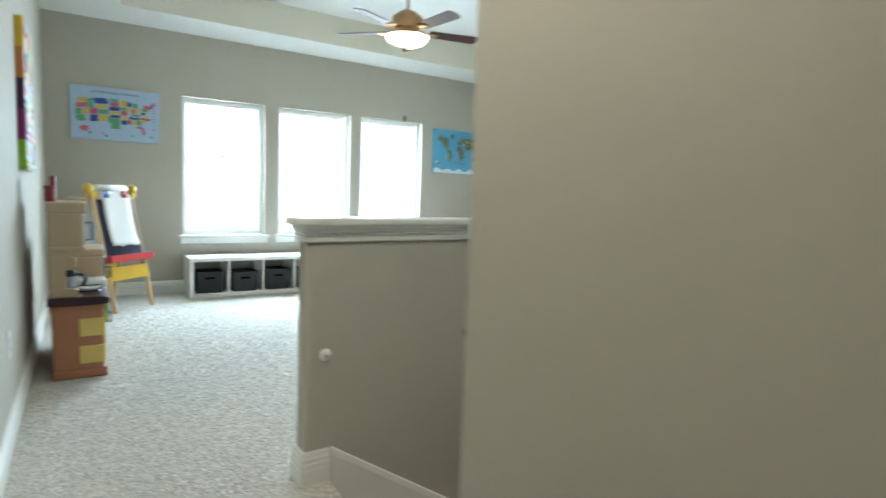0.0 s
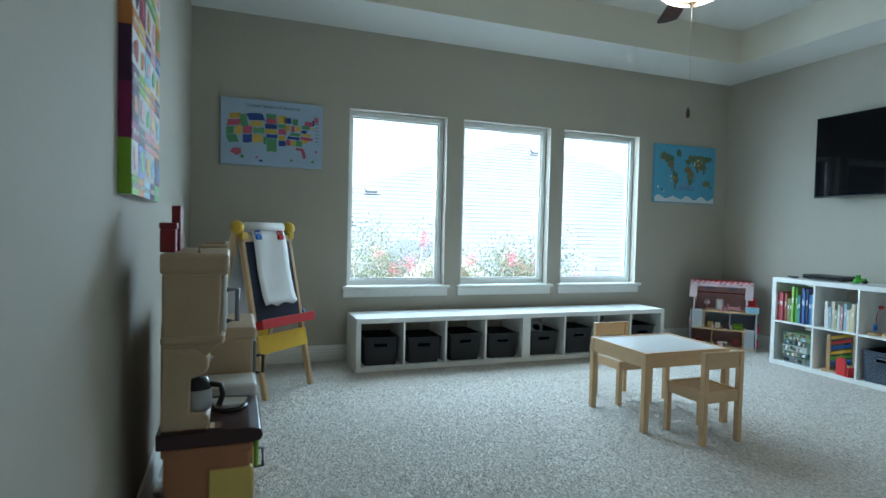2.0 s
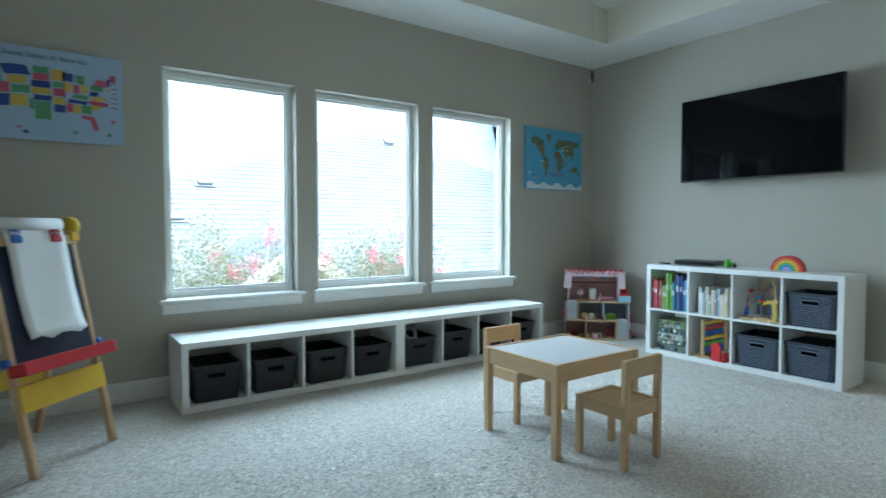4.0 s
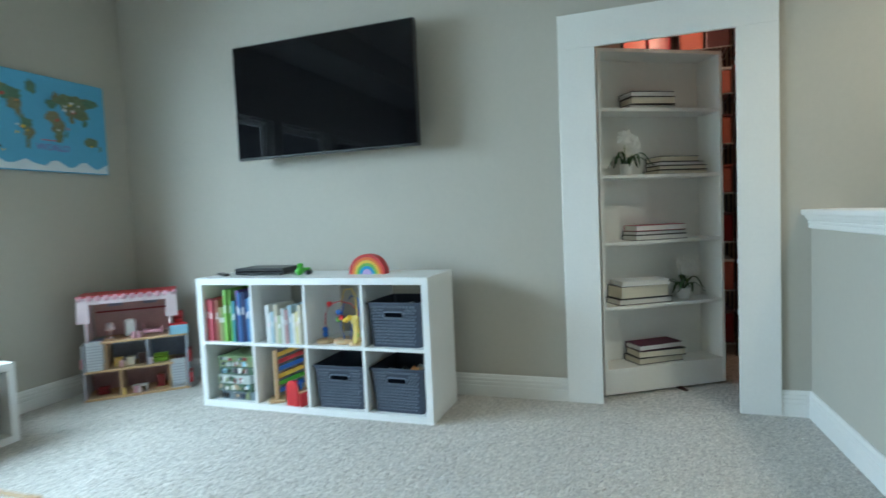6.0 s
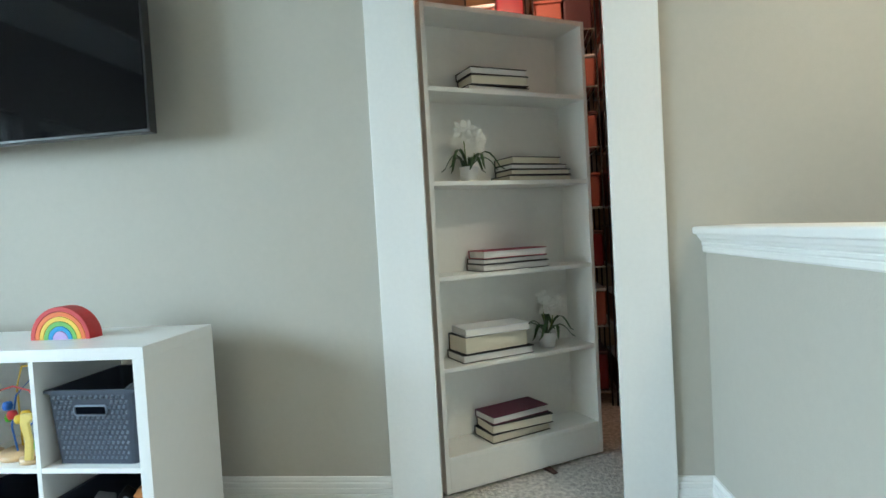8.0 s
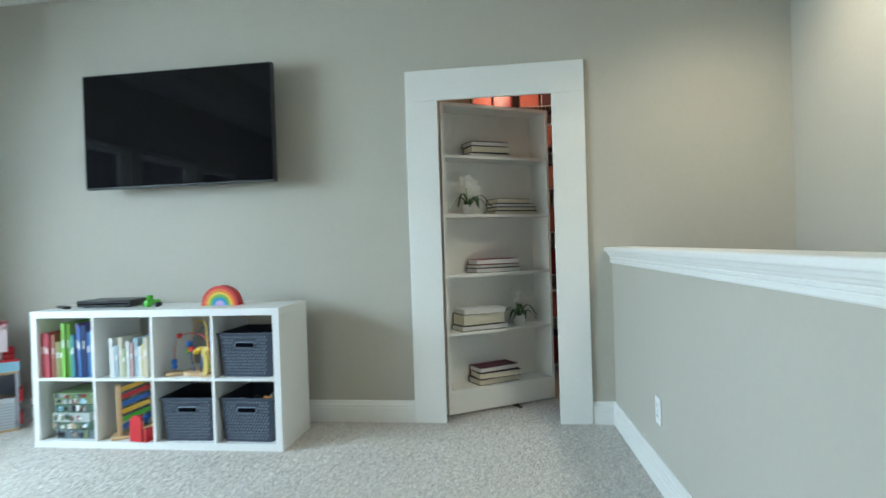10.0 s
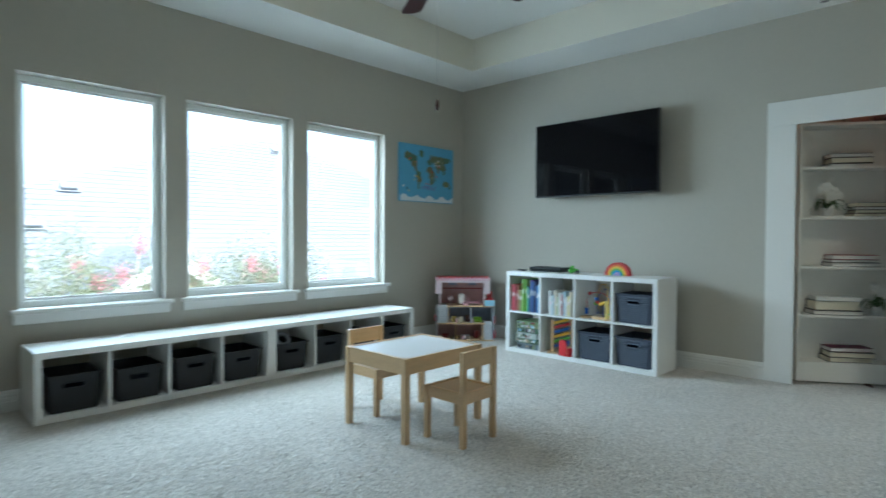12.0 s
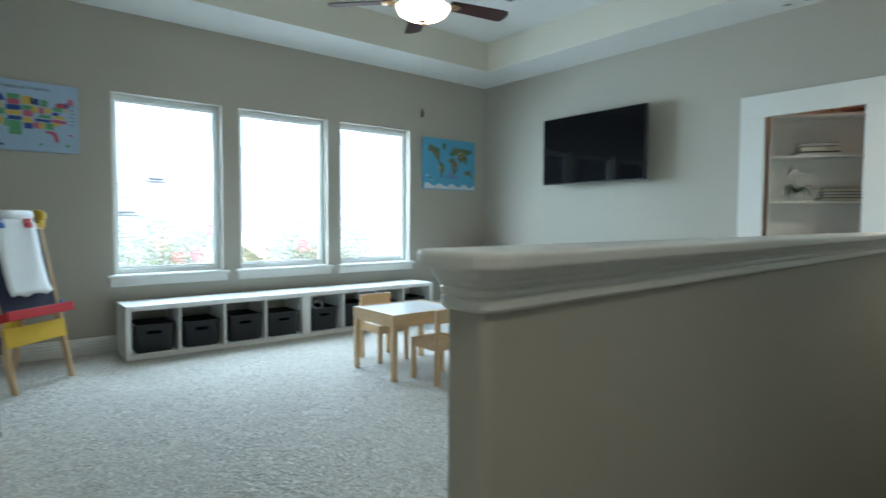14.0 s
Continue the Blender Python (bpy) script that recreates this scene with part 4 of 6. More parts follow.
part("tray", joined(moved(box(-0.02, EW + 0.02, -0.095, -0.012, 0.445, 0.452, 0.002), TILTM), moved(box(-0.02, EW + 0.02, -0.100, -0.092, 0.445, 0.505, 0.003), TILTM),
                    moved(box(-0.02, -0.014, -0.095, -0.012, 0.445, 0.50, 0.002), TILTM), moved(box(EW + 0.014, EW + 0.02, -0.095, -0.012, 0.445, 0.50, 0.002), TILTM)), RED, easel, "red plastic tray")
part("lower_panel", moved(box(0.004, EW - 0.004, -0.022, -0.010, 0.285, 0.405, 0.003), TILTM), YELLOW, easel, "yellow lower panel")
part("rear_lower_panel", moved(box(0.0, EW, -0.004, 0.006, 0.30, 0.40, 0.003), Matrix.Translation((0, 2 * LEAN_BACK + 0.03, 0)) @ Matrix.Rotation(math.atan2(LEAN_BACK, EH), 4, "X")), YELLOW, easel)
for x, mm in ((0.125, BLUE), (0.335, RED)):
    clip = joined(moved(box(-0.025, 0.025, -0.014, 0.006, -0.028, 0.004, 0.005), Matrix.Identity(4)), moved(tube([(0.012 * math.cos(a) - 0.012, 0, 0.018 + 0.014 * math.sin(a)) for a in [k * math.pi / 5 for k in range(10)]], 0.005, 6, closed=True), Matrix.Identity(4)),
                  moved(tube([(0.012 * math.cos(a) + 0.014, 0, 0.018 + 0.014 * math.sin(a)) for a in [k * math.pi / 5 for k in range(10)]], 0.005, 6, closed=True), Matrix.Identity(4)))
    part("paper_clip", moved(clip, TILTM @ Matrix.Translation((x, -0.032, EH - 0.012))), mm, easel, "blue clip" if mm is BLUE else "red clip")


# ---- play kitchen along the west wall (x into the room, y along the wall) ----
pk = thing("play_kitchen", pose(-0.060, 3.588, 0), "beige and terracotta plastic play kitchen with maroon counter", "play kitchen")
part("base", box(0.006, 0.255, 0.0, 0.86, 0.05, 0.425, 0.012, 3), TERRACOTTA, pk, "terracotta base cabinet")
part("plinth", box(0.0, 0.272, -0.008, 0.868, 0.0, 0.055, 0.010, 3), TERRACOTTA, pk)
part("top_band", box(0.0, 0.262, -0.004, 0.864, 0.395, 0.428, 0.008, 2), TERRACOTTA, pk)
out = [(-0.012, 0.430), (0.255, 0.430), (0.285, 0.436), (0.292, 0.452), (0.285, 0.470), (0.25, 0.478), (-0.012, 0.478)]
part("counter", prism(out, -0.022, 0.88, 0.004), MAROON, pk, "dark maroon counter")
for z in (0.245, 0.085):
    part("side_panel", box(0.135, 0.262, -0.0105, 0.02, z, z + 0.105, 0.006), YELLOW_PALE, pk, "pale yellow moulded panel")
for y in (0.06, 0.34, 0.62):
    leaf = part("door", box(0.256, 0.268, y, y + 0.22, 0.08, 0.38, 0.008), WHITE_PL if y == 0.34 else YELLOW_PALE, pk)
    part("handle", tube([(0.268, y + 0.05, 0.30), (0.298, y + 0.05, 0.30), (0.298, y + 0.05, 0.36), (0.268, y + 0.05, 0.36)], 0.007, 8), GREY_PL, leaf)
part("green_cloth", box(0.27, 0.284, 0.10, 0.22, 0.30, 0.41, 0.006), LIME, pk, "lime green towel")
part("back_wall", box(-0.004, 0.05, 0.02, 0.86, 0.478, 0.80, 0.010), BEIGE, pk)
neck = [(0.0, 0.478), (0.125, 0.478), (0.135, 0.49), (0.135, 0.515), (0.125, 0.525), (0.080, 0.53), (0.080, 0.635), (0.115, 0.645), (0.132, 0.665), (0.128, 0.70), (0.09, 0.725), (0.0, 0.73)]
part("coffee_maker", prism(neck, 0.0, 0.16, 0.006), BEIGE, pk)
part("coffee_pot", moved(lathe([(0, 0.0), (0.036, 0.0), (0.041, 0.012), (0.042, 0.05), (0.038, 0.075), (0.030, 0.088), (0, 0.088)], 20), pose(0.098, 0.055, 0.527)), SILVER, pk, "silver and black coffee pot")
part("pot_lid", moved(lathe([(0.0, 0.098), (0.028, 0.096), (0.034, 0.086), (0.043, 0.070), (0.043, 0.064), (0, 0.064)], 20), pose(0.098, 0.055, 0.53)), BLACK, pk)
part("pot_handle", tube([(0.13, 0.05, 0.605), (0.165, 0.045, 0.60), (0.172, 0.045, 0.57), (0.160, 0.045, 0.535)], 0.009, 8), BLACK, pk)
part("upper_cabinet", box(0.0, 0.165, 0.0, 0.42, 0.745, 0.955, 0.008, 2), BEIGE, pk)
part("cabinet_crown", box(-0.006, 0.186, -0.008, 0.428, 0.952, 1.018, 0.012, 3), BEIGE, pk)
part("cabinet_foot", box(-0.004, 0.176, -0.006, 0.426, 0.738, 0.768, 0.010, 2), BEIGE, pk)
part("cabinet_corbel", prism([(0.0, 0.655), (0.108, 0.655), (0.122, 0.70), (0.165, 0.742), (0.0, 0.742)], 0.006, 0.42, 0.004), BEIGE, pk)
cab = part("cabinet_door", box(0.166, 0.180, 0.015, 0.40, 0.772, 0.948, 0.006), WHITE_PL, pk)
part("door_handle", tube([(0.18, 0.06, 0.80), (0.212, 0.06, 0.80), (0.212, 0.06, 0.90), (0.18, 0.06, 0.90)], 0.008, 8), GREY_PL, cab)
part("sticker", box(0.181, 0.1835, 0.02, 0.06, 0.965, 1.0, 0.001), BLUE, pk)
part("fridge", joined(box(0.0, 0.275, 0.48, 0.86, 0.47, 0.66, 0.010, 2), box(-0.004, 0.288, 0.474, 0.866, 0.655, 0.705, 0.014, 3)), BEIGE, pk)
fdoor = part("fridge_door", box(0.276, 0.289, 0.50, 0.84, 0.48, 0.645, 0.006), GREY_PL, pk)
part("fridge_handle", tube([(0.289, 0.53, 0.51), (0.315, 0.53, 0.51), (0.315, 0.53, 0.58), (0.289, 0.53, 0.58)], 0.007, 8), BLACK, fdoor)
sink = part("sink", joined(box(0.06, 0.285, 0.30, 0.475, 0.478, 0.53, 0.014, 3), box(0.04, 0.07, 0.30, 0.475, 0.50, 0.575, 0.010, 2)), WHITE_PL, pk, "white sink and splashback")
part("tap", tube([(0.075, 0.39, 0.53), (0.075, 0.39, 0.60), (0.10, 0.39, 0.625), (0.13, 0.39, 0.61)], 0.008, 8), SILVER, sink)
part("hob", moved(lathe([(0, 0), (0.062, 0), (0.062, 0.006), (0.05, 0.008), (0, 0.006)], 24), pose(0.19, 0.21, 0.478)), BLACK, pk)
part("counter_mat", box(0.03, 0.17, -0.004, 0.05, 0.4782, 0.4802), plain("striped_mat_brown", (0.20, 0.07, 0.05), 0.5), pk)
for x in (0.045, 0.10, 0.118, 0.136):
    part("mat_stripe", box(x, x + 0.013, -0.003, 0.049, 0.4803, 0.4809), plain("mat_cream", (0.62, 0.52, 0.30), 0.5), pk)
part("top_rail", tube([(0.10, 0.03, 1.018), (0.10, 0.03, 1.038), (0.175, 0.03, 1.040), (0.175, 0.36, 1.040), (0.10, 0.36, 1.038), (0.10, 0.36, 1.018)], 0.005, 8), BEIGE, pk)
pan = thing("toy_pan", pose(0.127, 3.798, 0.4865), "small white toy plate on the kitchen hob", "toy plate")
part("dish", lathe([(0, 0.002), (0.045, 0.002), (0.058, 0.016), (0.061, 0.017), (0.048, 0.0), (0, 0.0)], 24), WHITE_PL, pan)
part("fork", tube([(-0.05, 0.03, 0.020), (0.0, 0.02, 0.022), (0.07, 0.01, 0.022)], 0.004, 6), GREY_PL, pan)
tin = thing("tea_tin", pose(-0.053, 3.648, 1.018), "dark red toy tin with a lid", "tin")
part("tin_body", box(-0.017, 0.027, -0.025, 0.025, 0, 0.07, 0.004), CRIMSON, tin)
part("lid", box(-0.019, 0.031, -0.028, 0.028, 0.07, 0.09, 0.004), CRIMSON, tin)
solid("toy_book", box(0, 0.026, 0, 0.10, 0, 0.145, 0.003), CRIMSON, "tall dark red book standing on the play kitchen", "book", m=pose(-0.048, 3.733, 1.018))


# ---- books and plants on the bookcase door ----
def book(m, w, d, h, cover, pages, label, group, spine=True):
    """A closed book lying flat: w along x, d along y, spine at the left, h high; front to -y."""
    b = thing("book", m, label, "book", group)
    t = 0.003
    part("cover", joined(box(0, w, 0, d, 0, t), box(0, w, 0, d, h - t, h), box(0, w, d - t, d, t, h - t)), cover, b)
    part("page_block", box(0.004, w - 0.004, 0.005, d - t, t, h - t), pages, b, "pale page block")
    return b


def stack(x, z, y, rows_):
    zz = z
    for i, (w, d, h, cover, pages, dx, turn, lab) in enumerate(rows_):
        book(BM @ pose(x + dx, y, zz, 0, 0, turn), w, d, h, cover, pages, lab, "books on the bookcase door")
        zz += h + 0.0006


BLK, ROSE, PLUM = "black-edged closed book with pale pages", "closed book with a rose cover", "closed book with a plum cover"
S = SHELVES
stack(0.215, S[4], 0.03, ((0.30, 0.15, 0.026, COVER, PAGE_WHITE, 0.0, 2, BLK), (0.27, 0.14, 0.042, COVER, CREAM, 0.012, -3, BLK), (0.27, 0.14, 0.030, COVER, PAGE_WHITE, 0.010, -1, BLK)))
stack(0.385, S[3], 0.03, ((0.33, 0.15, 0.024, COVER, CREAM, 0.0, 1, BLK), (0.30, 0.145, 0.024, COVER, CREAM, 0.012, -2, BLK), (0.29, 0.14, 0.022, COVER, PAGE_WHITE, 0.014, 1, BLK), (0.26, 0.14, 0.032, COVER, CREAM, 0.02, 3, BLK)))
stack(0.235, S[2], 0.03, ((0.33, 0.15, 0.030, COVER, PAGE_WHITE, 0.0, 0, BLK), (0.32, 0.145, 0.022, COVER, PAGE_WHITE, 0.004, 1, BLK), (0.31, 0.14, 0.034, COVER_RED, PAGE_WHITE, 0.006, -1, ROSE)))
stack(0.12, S[1], 0.025, ((0.34, 0.155, 0.034, COVER, PAGE_WHITE, 0.0, 0, BLK), (0.31, 0.15, 0.072, COVER, CREAM, 0.012, 2, BLK), (0.30, 0.145, 0.030, PAPER, PAGE_WHITE, 0.016, -3, "closed book with a white cover")))
stack(0.235, S[0], 0.025, ((0.30, 0.15, 0.038, COVER, CREAM, 0.0, 3, BLK), (0.30, 0.15, 0.040, COVER, CREAM, 0.0, -2, BLK), (0.29, 0.145, 0.032, COVER_PLUM, PAGE_WHITE, 0.008, 4, PLUM)))


def orchid(m, seed):
    r = random.Random(seed)
    p = thing("potted_orchid", m, "small white potted artificial orchid with dark leaves", "plant", "orchids on the bookcase")
    part("pot", lathe([(0, 0), (0.030, 0), (0.034, 0.004), (0.040, 0.062), (0.041, 0.066), (0.036, 0.066), (0.034, 0.055), (0, 0.055)], 24), WHITE_PL, p, "white ceramic pot")
    part("moss", lathe([(0, 0.062), (0.02, 0.060), (0.035, 0.054)], 14), LEAF, p)
    for k in range(9):
        a = radians(40 * k + r.uniform(-14, 14))
        L, up = r.uniform(0.11, 0.165), r.uniform(0.045, 0.085)
        bm = bmesh.new()
        prev = None
        for i in range(8):
            t = i / 7
            rad = 0.006 + L * t
            z = 0.058 + up * math.sin(math.pi * min(1, t * 1.15) * 0.9) - 0.03 * t * t
            wd = 0.0085 * math.sin(math.pi * (0.08 + 0.90 * t)) + 0.001
            c, s = math.cos(a), math.sin(a)
            y_ = max(-0.08, min(0.07, rad * s))
            row = [bm.verts.new((rad * c - q * wd * s, y_ + q * wd * c, z + (0.003 if q else 0))) for q in (-1, 0, 1)]
            if prev:
                for q in range(2):
                    f = bm.faces.new((prev[q], prev[q + 1], row[q + 1], row[q]))
                    f.smooth = True
            prev = row
        lf = part("leaf", bm, LEAF, p)
        sm = lf.modifiers.new("thickness", "SOLIDIFY")
        sm.thickness = 0.0012
    for k, (dx, top) in enumerate(((-0.014, 0.205), (0.026, 0.185))):
        part("stem", tube([(dx * 0.3, 0, 0.055), (dx, -0.004, 0.11), (dx * 1.5, -0.006, top)], 0.0022, 6), STEM, p)
        for j in range(5):
            cx, cy, cz = dx * 1.5 + r.uniform(-0.028, 0.028), -0.008 + r.uniform(-0.012, 0.008), top + r.uniform(-0.035, 0.03)
            bm = bmesh.new()
            for q in range(5):
                a = 2 * math.pi * q / 5 + r.uniform(-0.3, 0.3)
                c0 = bm.verts.new((cx, cy, cz))
                tip = [bm.verts.new((cx + 0.034 * math.cos(a + d) * l, cy - 0.004 * l + r.uniform(-0.003, 0.003), cz + 0.034 * math.sin(a + d) * l)) for d, l in ((-0.5, 0.8), (0, 1.15), (0.5, 0.8))]
                bm.faces.new((c0, tip[0], tip[1], tip[2]))
            part("flower", bm, PETAL, p)
    return p


orchid(BM @ pose(0.225, 0.09, S[3]), 1)
orchid(BM @ pose(0.575, 0.085, S[1]), 5)
solid("door_wedge", prism([(0, 0), (0.09, 0), (0.09, 0.022), (0.0, 0.004)], 0, 0.025, 0.001), DARK_WOOD, "dark wooden wedge under the ajar bookcase door", "door wedge", m=BM @ pose(0.50, -0.05, -0.012, 0, 0, 95))

# ---- cube shelf contents (local frame of the shelf: x along, front to -y) ----
def upright_book(x, y, z, w, d, h, mat, tilt, group, label):
    b = thing("book", KM @ pose(x, y, z, 0, tilt, 0), label, "book", group)
    part("cover", joined(box(0, 0.002, 0, d, 0, h), box(w - 0.002, w, 0, d, 0, h), box(0.002, w - 0.002, 0, 0.002, 0, h, 0.0)), mat, b)
    part("page_block", box(0.002, w - 0.002, 0.003, d - 0.004, 0.003, h - 0.003), PAGE_WHITE, b)
    part("title_band", box(w * 0.25, w * 0.75, -0.0008, 0.0, h * 0.55, h * 0.70), PAPER if w < 0.0215 else PALE_PINK, b)


def tone(name, c):
    return plain(name, tuple(0.86 * q + 0.03 for q in c), 0.45)


C1 = [tone("book_red", (0.40, 0.03, 0.03)), tone("book_crimson", (0.50, 0.06, 0.09)), tone("book_brick", (0.36, 0.10, 0.06)), tone("book_rose", (0.46, 0.13, 0.14)), tone("book_khaki", (0.34, 0.30, 0.12)), tone("book_moss", (0.16, 0.26, 0.05)),
      tone("book_lime", (0.26, 0.55, 0.07)), tone("book_leaf", (0.08, 0.36, 0.06)), tone("book_teal", (0.05, 0.24, 0.30)), tone("book_blue", (0.04, 0.15, 0.42)), tone("book_navy", (0.02, 0.04, 0.16)), tone("book_violet", (0.10, 0.05, 0.22)), tone("book_sky", (0.20, 0.42, 0.62))]
rb = random.Random(3)
x0, z0 = cell(0, 1)
x = x0 + 0.004
for i, c in enumerate((0, 1, 1, 3, 2, 4, 5, 6, 6, 7, 8, 11, 9, 10, 9, 12)):
    w = rb.uniform(0.015, 0.0215)
    h = (0.245, 0.25, 0.24, 0.19, 0.24, 0.20, 0.20, 0.305, 0.30, 0.22, 0.24, 0.30, 0.285, 0.29, 0.25, 0.26)[i]
    if x + w > x0 + 0.325:
        break
    upright_book(x, 0.012 + rb.uniform(0, 0.02), z0, w, 0.21, h, C1[c], 0, "picture books by colour", "upright children's book in a colour-sorted row")
    x += w + 0.0012
x0, z0 = cell(1, 1)
x = x0 + 0.046
C2 = [tone("book_cream", (0.62, 0.56, 0.42)), tone("book_white", (0.72, 0.72, 0.70)), tone("book_paleblue", (0.40, 0.55, 0.64)), tone("book_sage", (0.40, 0.46, 0.26)), tone("book_lemon", (0.68, 0.60, 0.20)), tone("book_pink", (0.58, 0.34, 0.34)), tone("book_grey", (0.30, 0.30, 0.30))]
for i, c in enumerate((0, 1, 1, 2, 0, 3, 1, 5, 2, 1, 4, 0, 4, 2)):
    w = rb.uniform(0.015, 0.024)
    if x + w > x0 + 0.325:
        break
    upright_book(x, 0.012 + rb.uniform(0, 0.02) + (0.10 if i == 0 else 0), z0, w, 0.17, (0.19, 0.215, 0.17, 0.18, 0.22, 0.16, 0.20)[i % 7], C2[c], 0, "pale small books", "small pale upright children's book")
    x += w + 0.0015
solid("album", box(0, 0.03, 0, 0.2, 0, 0.13, 0.003), GREY_PL, "dark grey album at the side of a shelf cell", "book", m=KM @ pose(x0 + 0.012, 0.12, z0))

# bead maze
x0, z0 = cell(2, 1)
bead = thing("bead_maze", KM @ pose(x0 + 0.155, 0.12, z0), "wooden bead maze with coloured looping wires", "toy")
part("base_board", joined(moved(lathe([(0, 0), (0.075, 0), (0.078, 0.004), (0.078, 0.014), (0.075, 0.018), (0, 0.018)], 24), pose(0.03, 0, 0)), moved(lathe([(0, 0), (0.05, 0), (0.05, 0.016), (0, 0.016)], 20), pose(-0.09, -0.03, 0)), moved(lathe([(0, 0), (0.045, 0), (0.045, 0.016), (0, 0.016)], 20), pose(0.115, -0.05, 0))), PINE, bead)
part("red_wire", tube([(-0.09, -0.03, 0.016), (-0.092, -0.02, 0.15), (-0.075, 0.0, 0.21), (-0.02, 0.02, 0.225), (0.06, 0.0, 0.215), (0.12, -0.03, 0.18), (0.12, -0.05, 0.016)], 0.0032, 7), RED, bead)
part("blue_wire", tube([(0.02, -0.02, 0.018), (0.005, -0.02, 0.10), (0.01, 0.0, 0.20), (0.05, 0.03, 0.255), (0.10, 0.02, 0.24), (0.115, -0.01, 0.15), (0.07, -0.02, 0.10), (0.06, -0.02, 0.018)], 0.0032, 7), BLUE, bead)
part("yellow_wire", tube([(-0.01, 0.03, 0.018), (-0.015, 0.03, 0.22), (0.01, 0.03, 0.29), (0.06, 0.02, 0.295), (0.09, 0.0, 0.26), (0.13, -0.06, 0.12), (0.135, -0.05, 0.016)], 0.0032, 7), YELLOW, bead)
for bx, by, bz, mm in ((-0.09, -0.03, 0.045, BLUE), (-0.09, -0.03, 0.072, BLUE), (-0.02, 0.0, 0.125, GREEN), (0.01, -0.02, 0.14, RED), (0.035, -0.02, 0.125, YELLOW), (0.06, -0.02, 0.14, YELLOW), (-0.005, -0.02, 0.17, BLUE), (-0.075, 0.0, 0.212, RED), (0.12, -0.05, 0.05, GREEN), (0.12, -0.05, 0.03, PINE)):
    part("bead", moved(lathe([(0, -0.015), (0.012, -0.013), (0.0165, 0), (0.012, 0.013), (0, 0.015)], 12), pose(bx, by, bz)), mm, bead)
part("giraffe", moved(prism([(0, 0), (0.025, 0), (0.03, 0.06), (0.022, 0.12), (0.04, 0.135), (0.035, 0.15), (0.0, 0.15), (-0.005, 0.12), (0.008, 0.06)], -0.006, 0.006, 0.002), pose(0.115, -0.09, 0.016)), YELLOW_PALE, bead)

# stacked puzzle boxes
x0, z0 = cell(0, 0)
zz = z0
PZ = [tone("box_forest", (0.06, 0.13, 0.07)), tone("box_olive", (0.22, 0.27, 0.12)), tone("box_slate", (0.16, 0.21, 0.24)), tone("box_pale", (0.50, 0.55, 0.52)), tone("box_green", (0.17, 0.27, 0.10)), tone("box_sand", (0.45, 0.36, 0.22))]
for i, (w, d, h, c) in enumerate(((0.235, 0.27, 0.055, 2), (0.24, 0.26, 0.045, 0), (0.225, 0.26, 0.05, 3), (0.24, 0.27, 0.045, 0), (0.235, 0.25, 0.035, 1), (0.23, 0.25, 0.028, 4))):
    pb = thing("puzzle_box", KM @ pose(x0 + 0.062 + rb.uniform(-0.01, 0.01), 0.02 + rb.uniform(0, 0.02), zz, 0, 0, rb.uniform(-3, 3)), "colourful printed cardboard puzzle box in a pile", "puzzle box", "puzzle boxes")
    part("box_body", box(0, w, 0, d, 0, h - 0.006, 0.001), PZ[c], pb)
    part("lid", box(-0.001, w + 0.001, -0.001, d + 0.001, h - 0.02, h - 0.0008, 0.001), PZ[c], pb)
    for k in range(16):
        px, s = rb.uniform(0.004, w - 0.030), rb.uniform(0.006, 0.024)
        part("printed_patch", box(px, px + s, -0.0022 - 0.0004 * k, -0.001, h * rb.uniform(0.06, 0.4), h * rb.uniform(0.5, 0.94)), rb.choice((PAPER, CRIMSON, NAVY, SKYBLUE, BEIGE, COVER, PAPER, PZ[0], PZ[2], COVER, GREY_PL, PZ[3], PZ[1])), pb)
    zz += h

# pounding ramp and red blocks
x0, z0 = cell(1, 0)
ramp = thing("marble_ramp", KM @ pose(x0 + 0.085, 0.045, z0, 0, 0, 32), "wooden rack with coloured sloping slats", "toy")
part("post", box(0, 0.028, 0, 0.035, 0, 0.30, 0.008, 3), PINE, ramp)
part("post", box(0.17, 0.198, 0.06, 0.095, 0, 0.30, 0.008, 3), PINE, ramp)
part("foot", box(-0.03, 0.06, -0.03, 0.09, 0, 0.014, 0.004), PINE, ramp)
for k, mm in enumerate((GREEN, BLUE, RED, YELLOW, GREEN, BLUE)):
    part("slat", moved(box(0, 0.16, 0, 0.045, 0, 0.014, 0.003), pose(0.022, 0.02, 0.045 + 0.042 * k, 0, -13, 20)), mm, ramp)
    part("slat_edge", moved(box(0, 0.16, -0.006, 0, 0, 0.026, 0.002), pose(0.022, 0.02, 0.045 + 0.042 * k, 0, -13, 20)), (BLUE, GREEN, YELLOW, BLUE, RED, YELLOW)[k], ramp)
rblk = thing("hammer_bench", KM @ pose(x0 + 0.185, 0.015, z0, 0, 0, -12), "red and natural wood hammer bench", "toy")
arch = [(0, 0), (0.085, 0), (0.085, 0.10)] + [(0.0425 + 0.0425 * math.cos(radians(a)), 0.10 + 0.045 * math.sin(radians(a))) for a in range(15, 180, 15)] + [(0, 0.10)]
part("front_panel", prism(arch, 0, 0.014, 0.002), RED, rblk, "arched red panel")
part("body", box(0.004, 0.10, 0.014, 0.09, 0, 0.085, 0.003), PINE, rblk)
part("side_panel", box(0.10, 0.113, 0.0, 0.10, 0, 0.075, 0.003), RED, rblk)
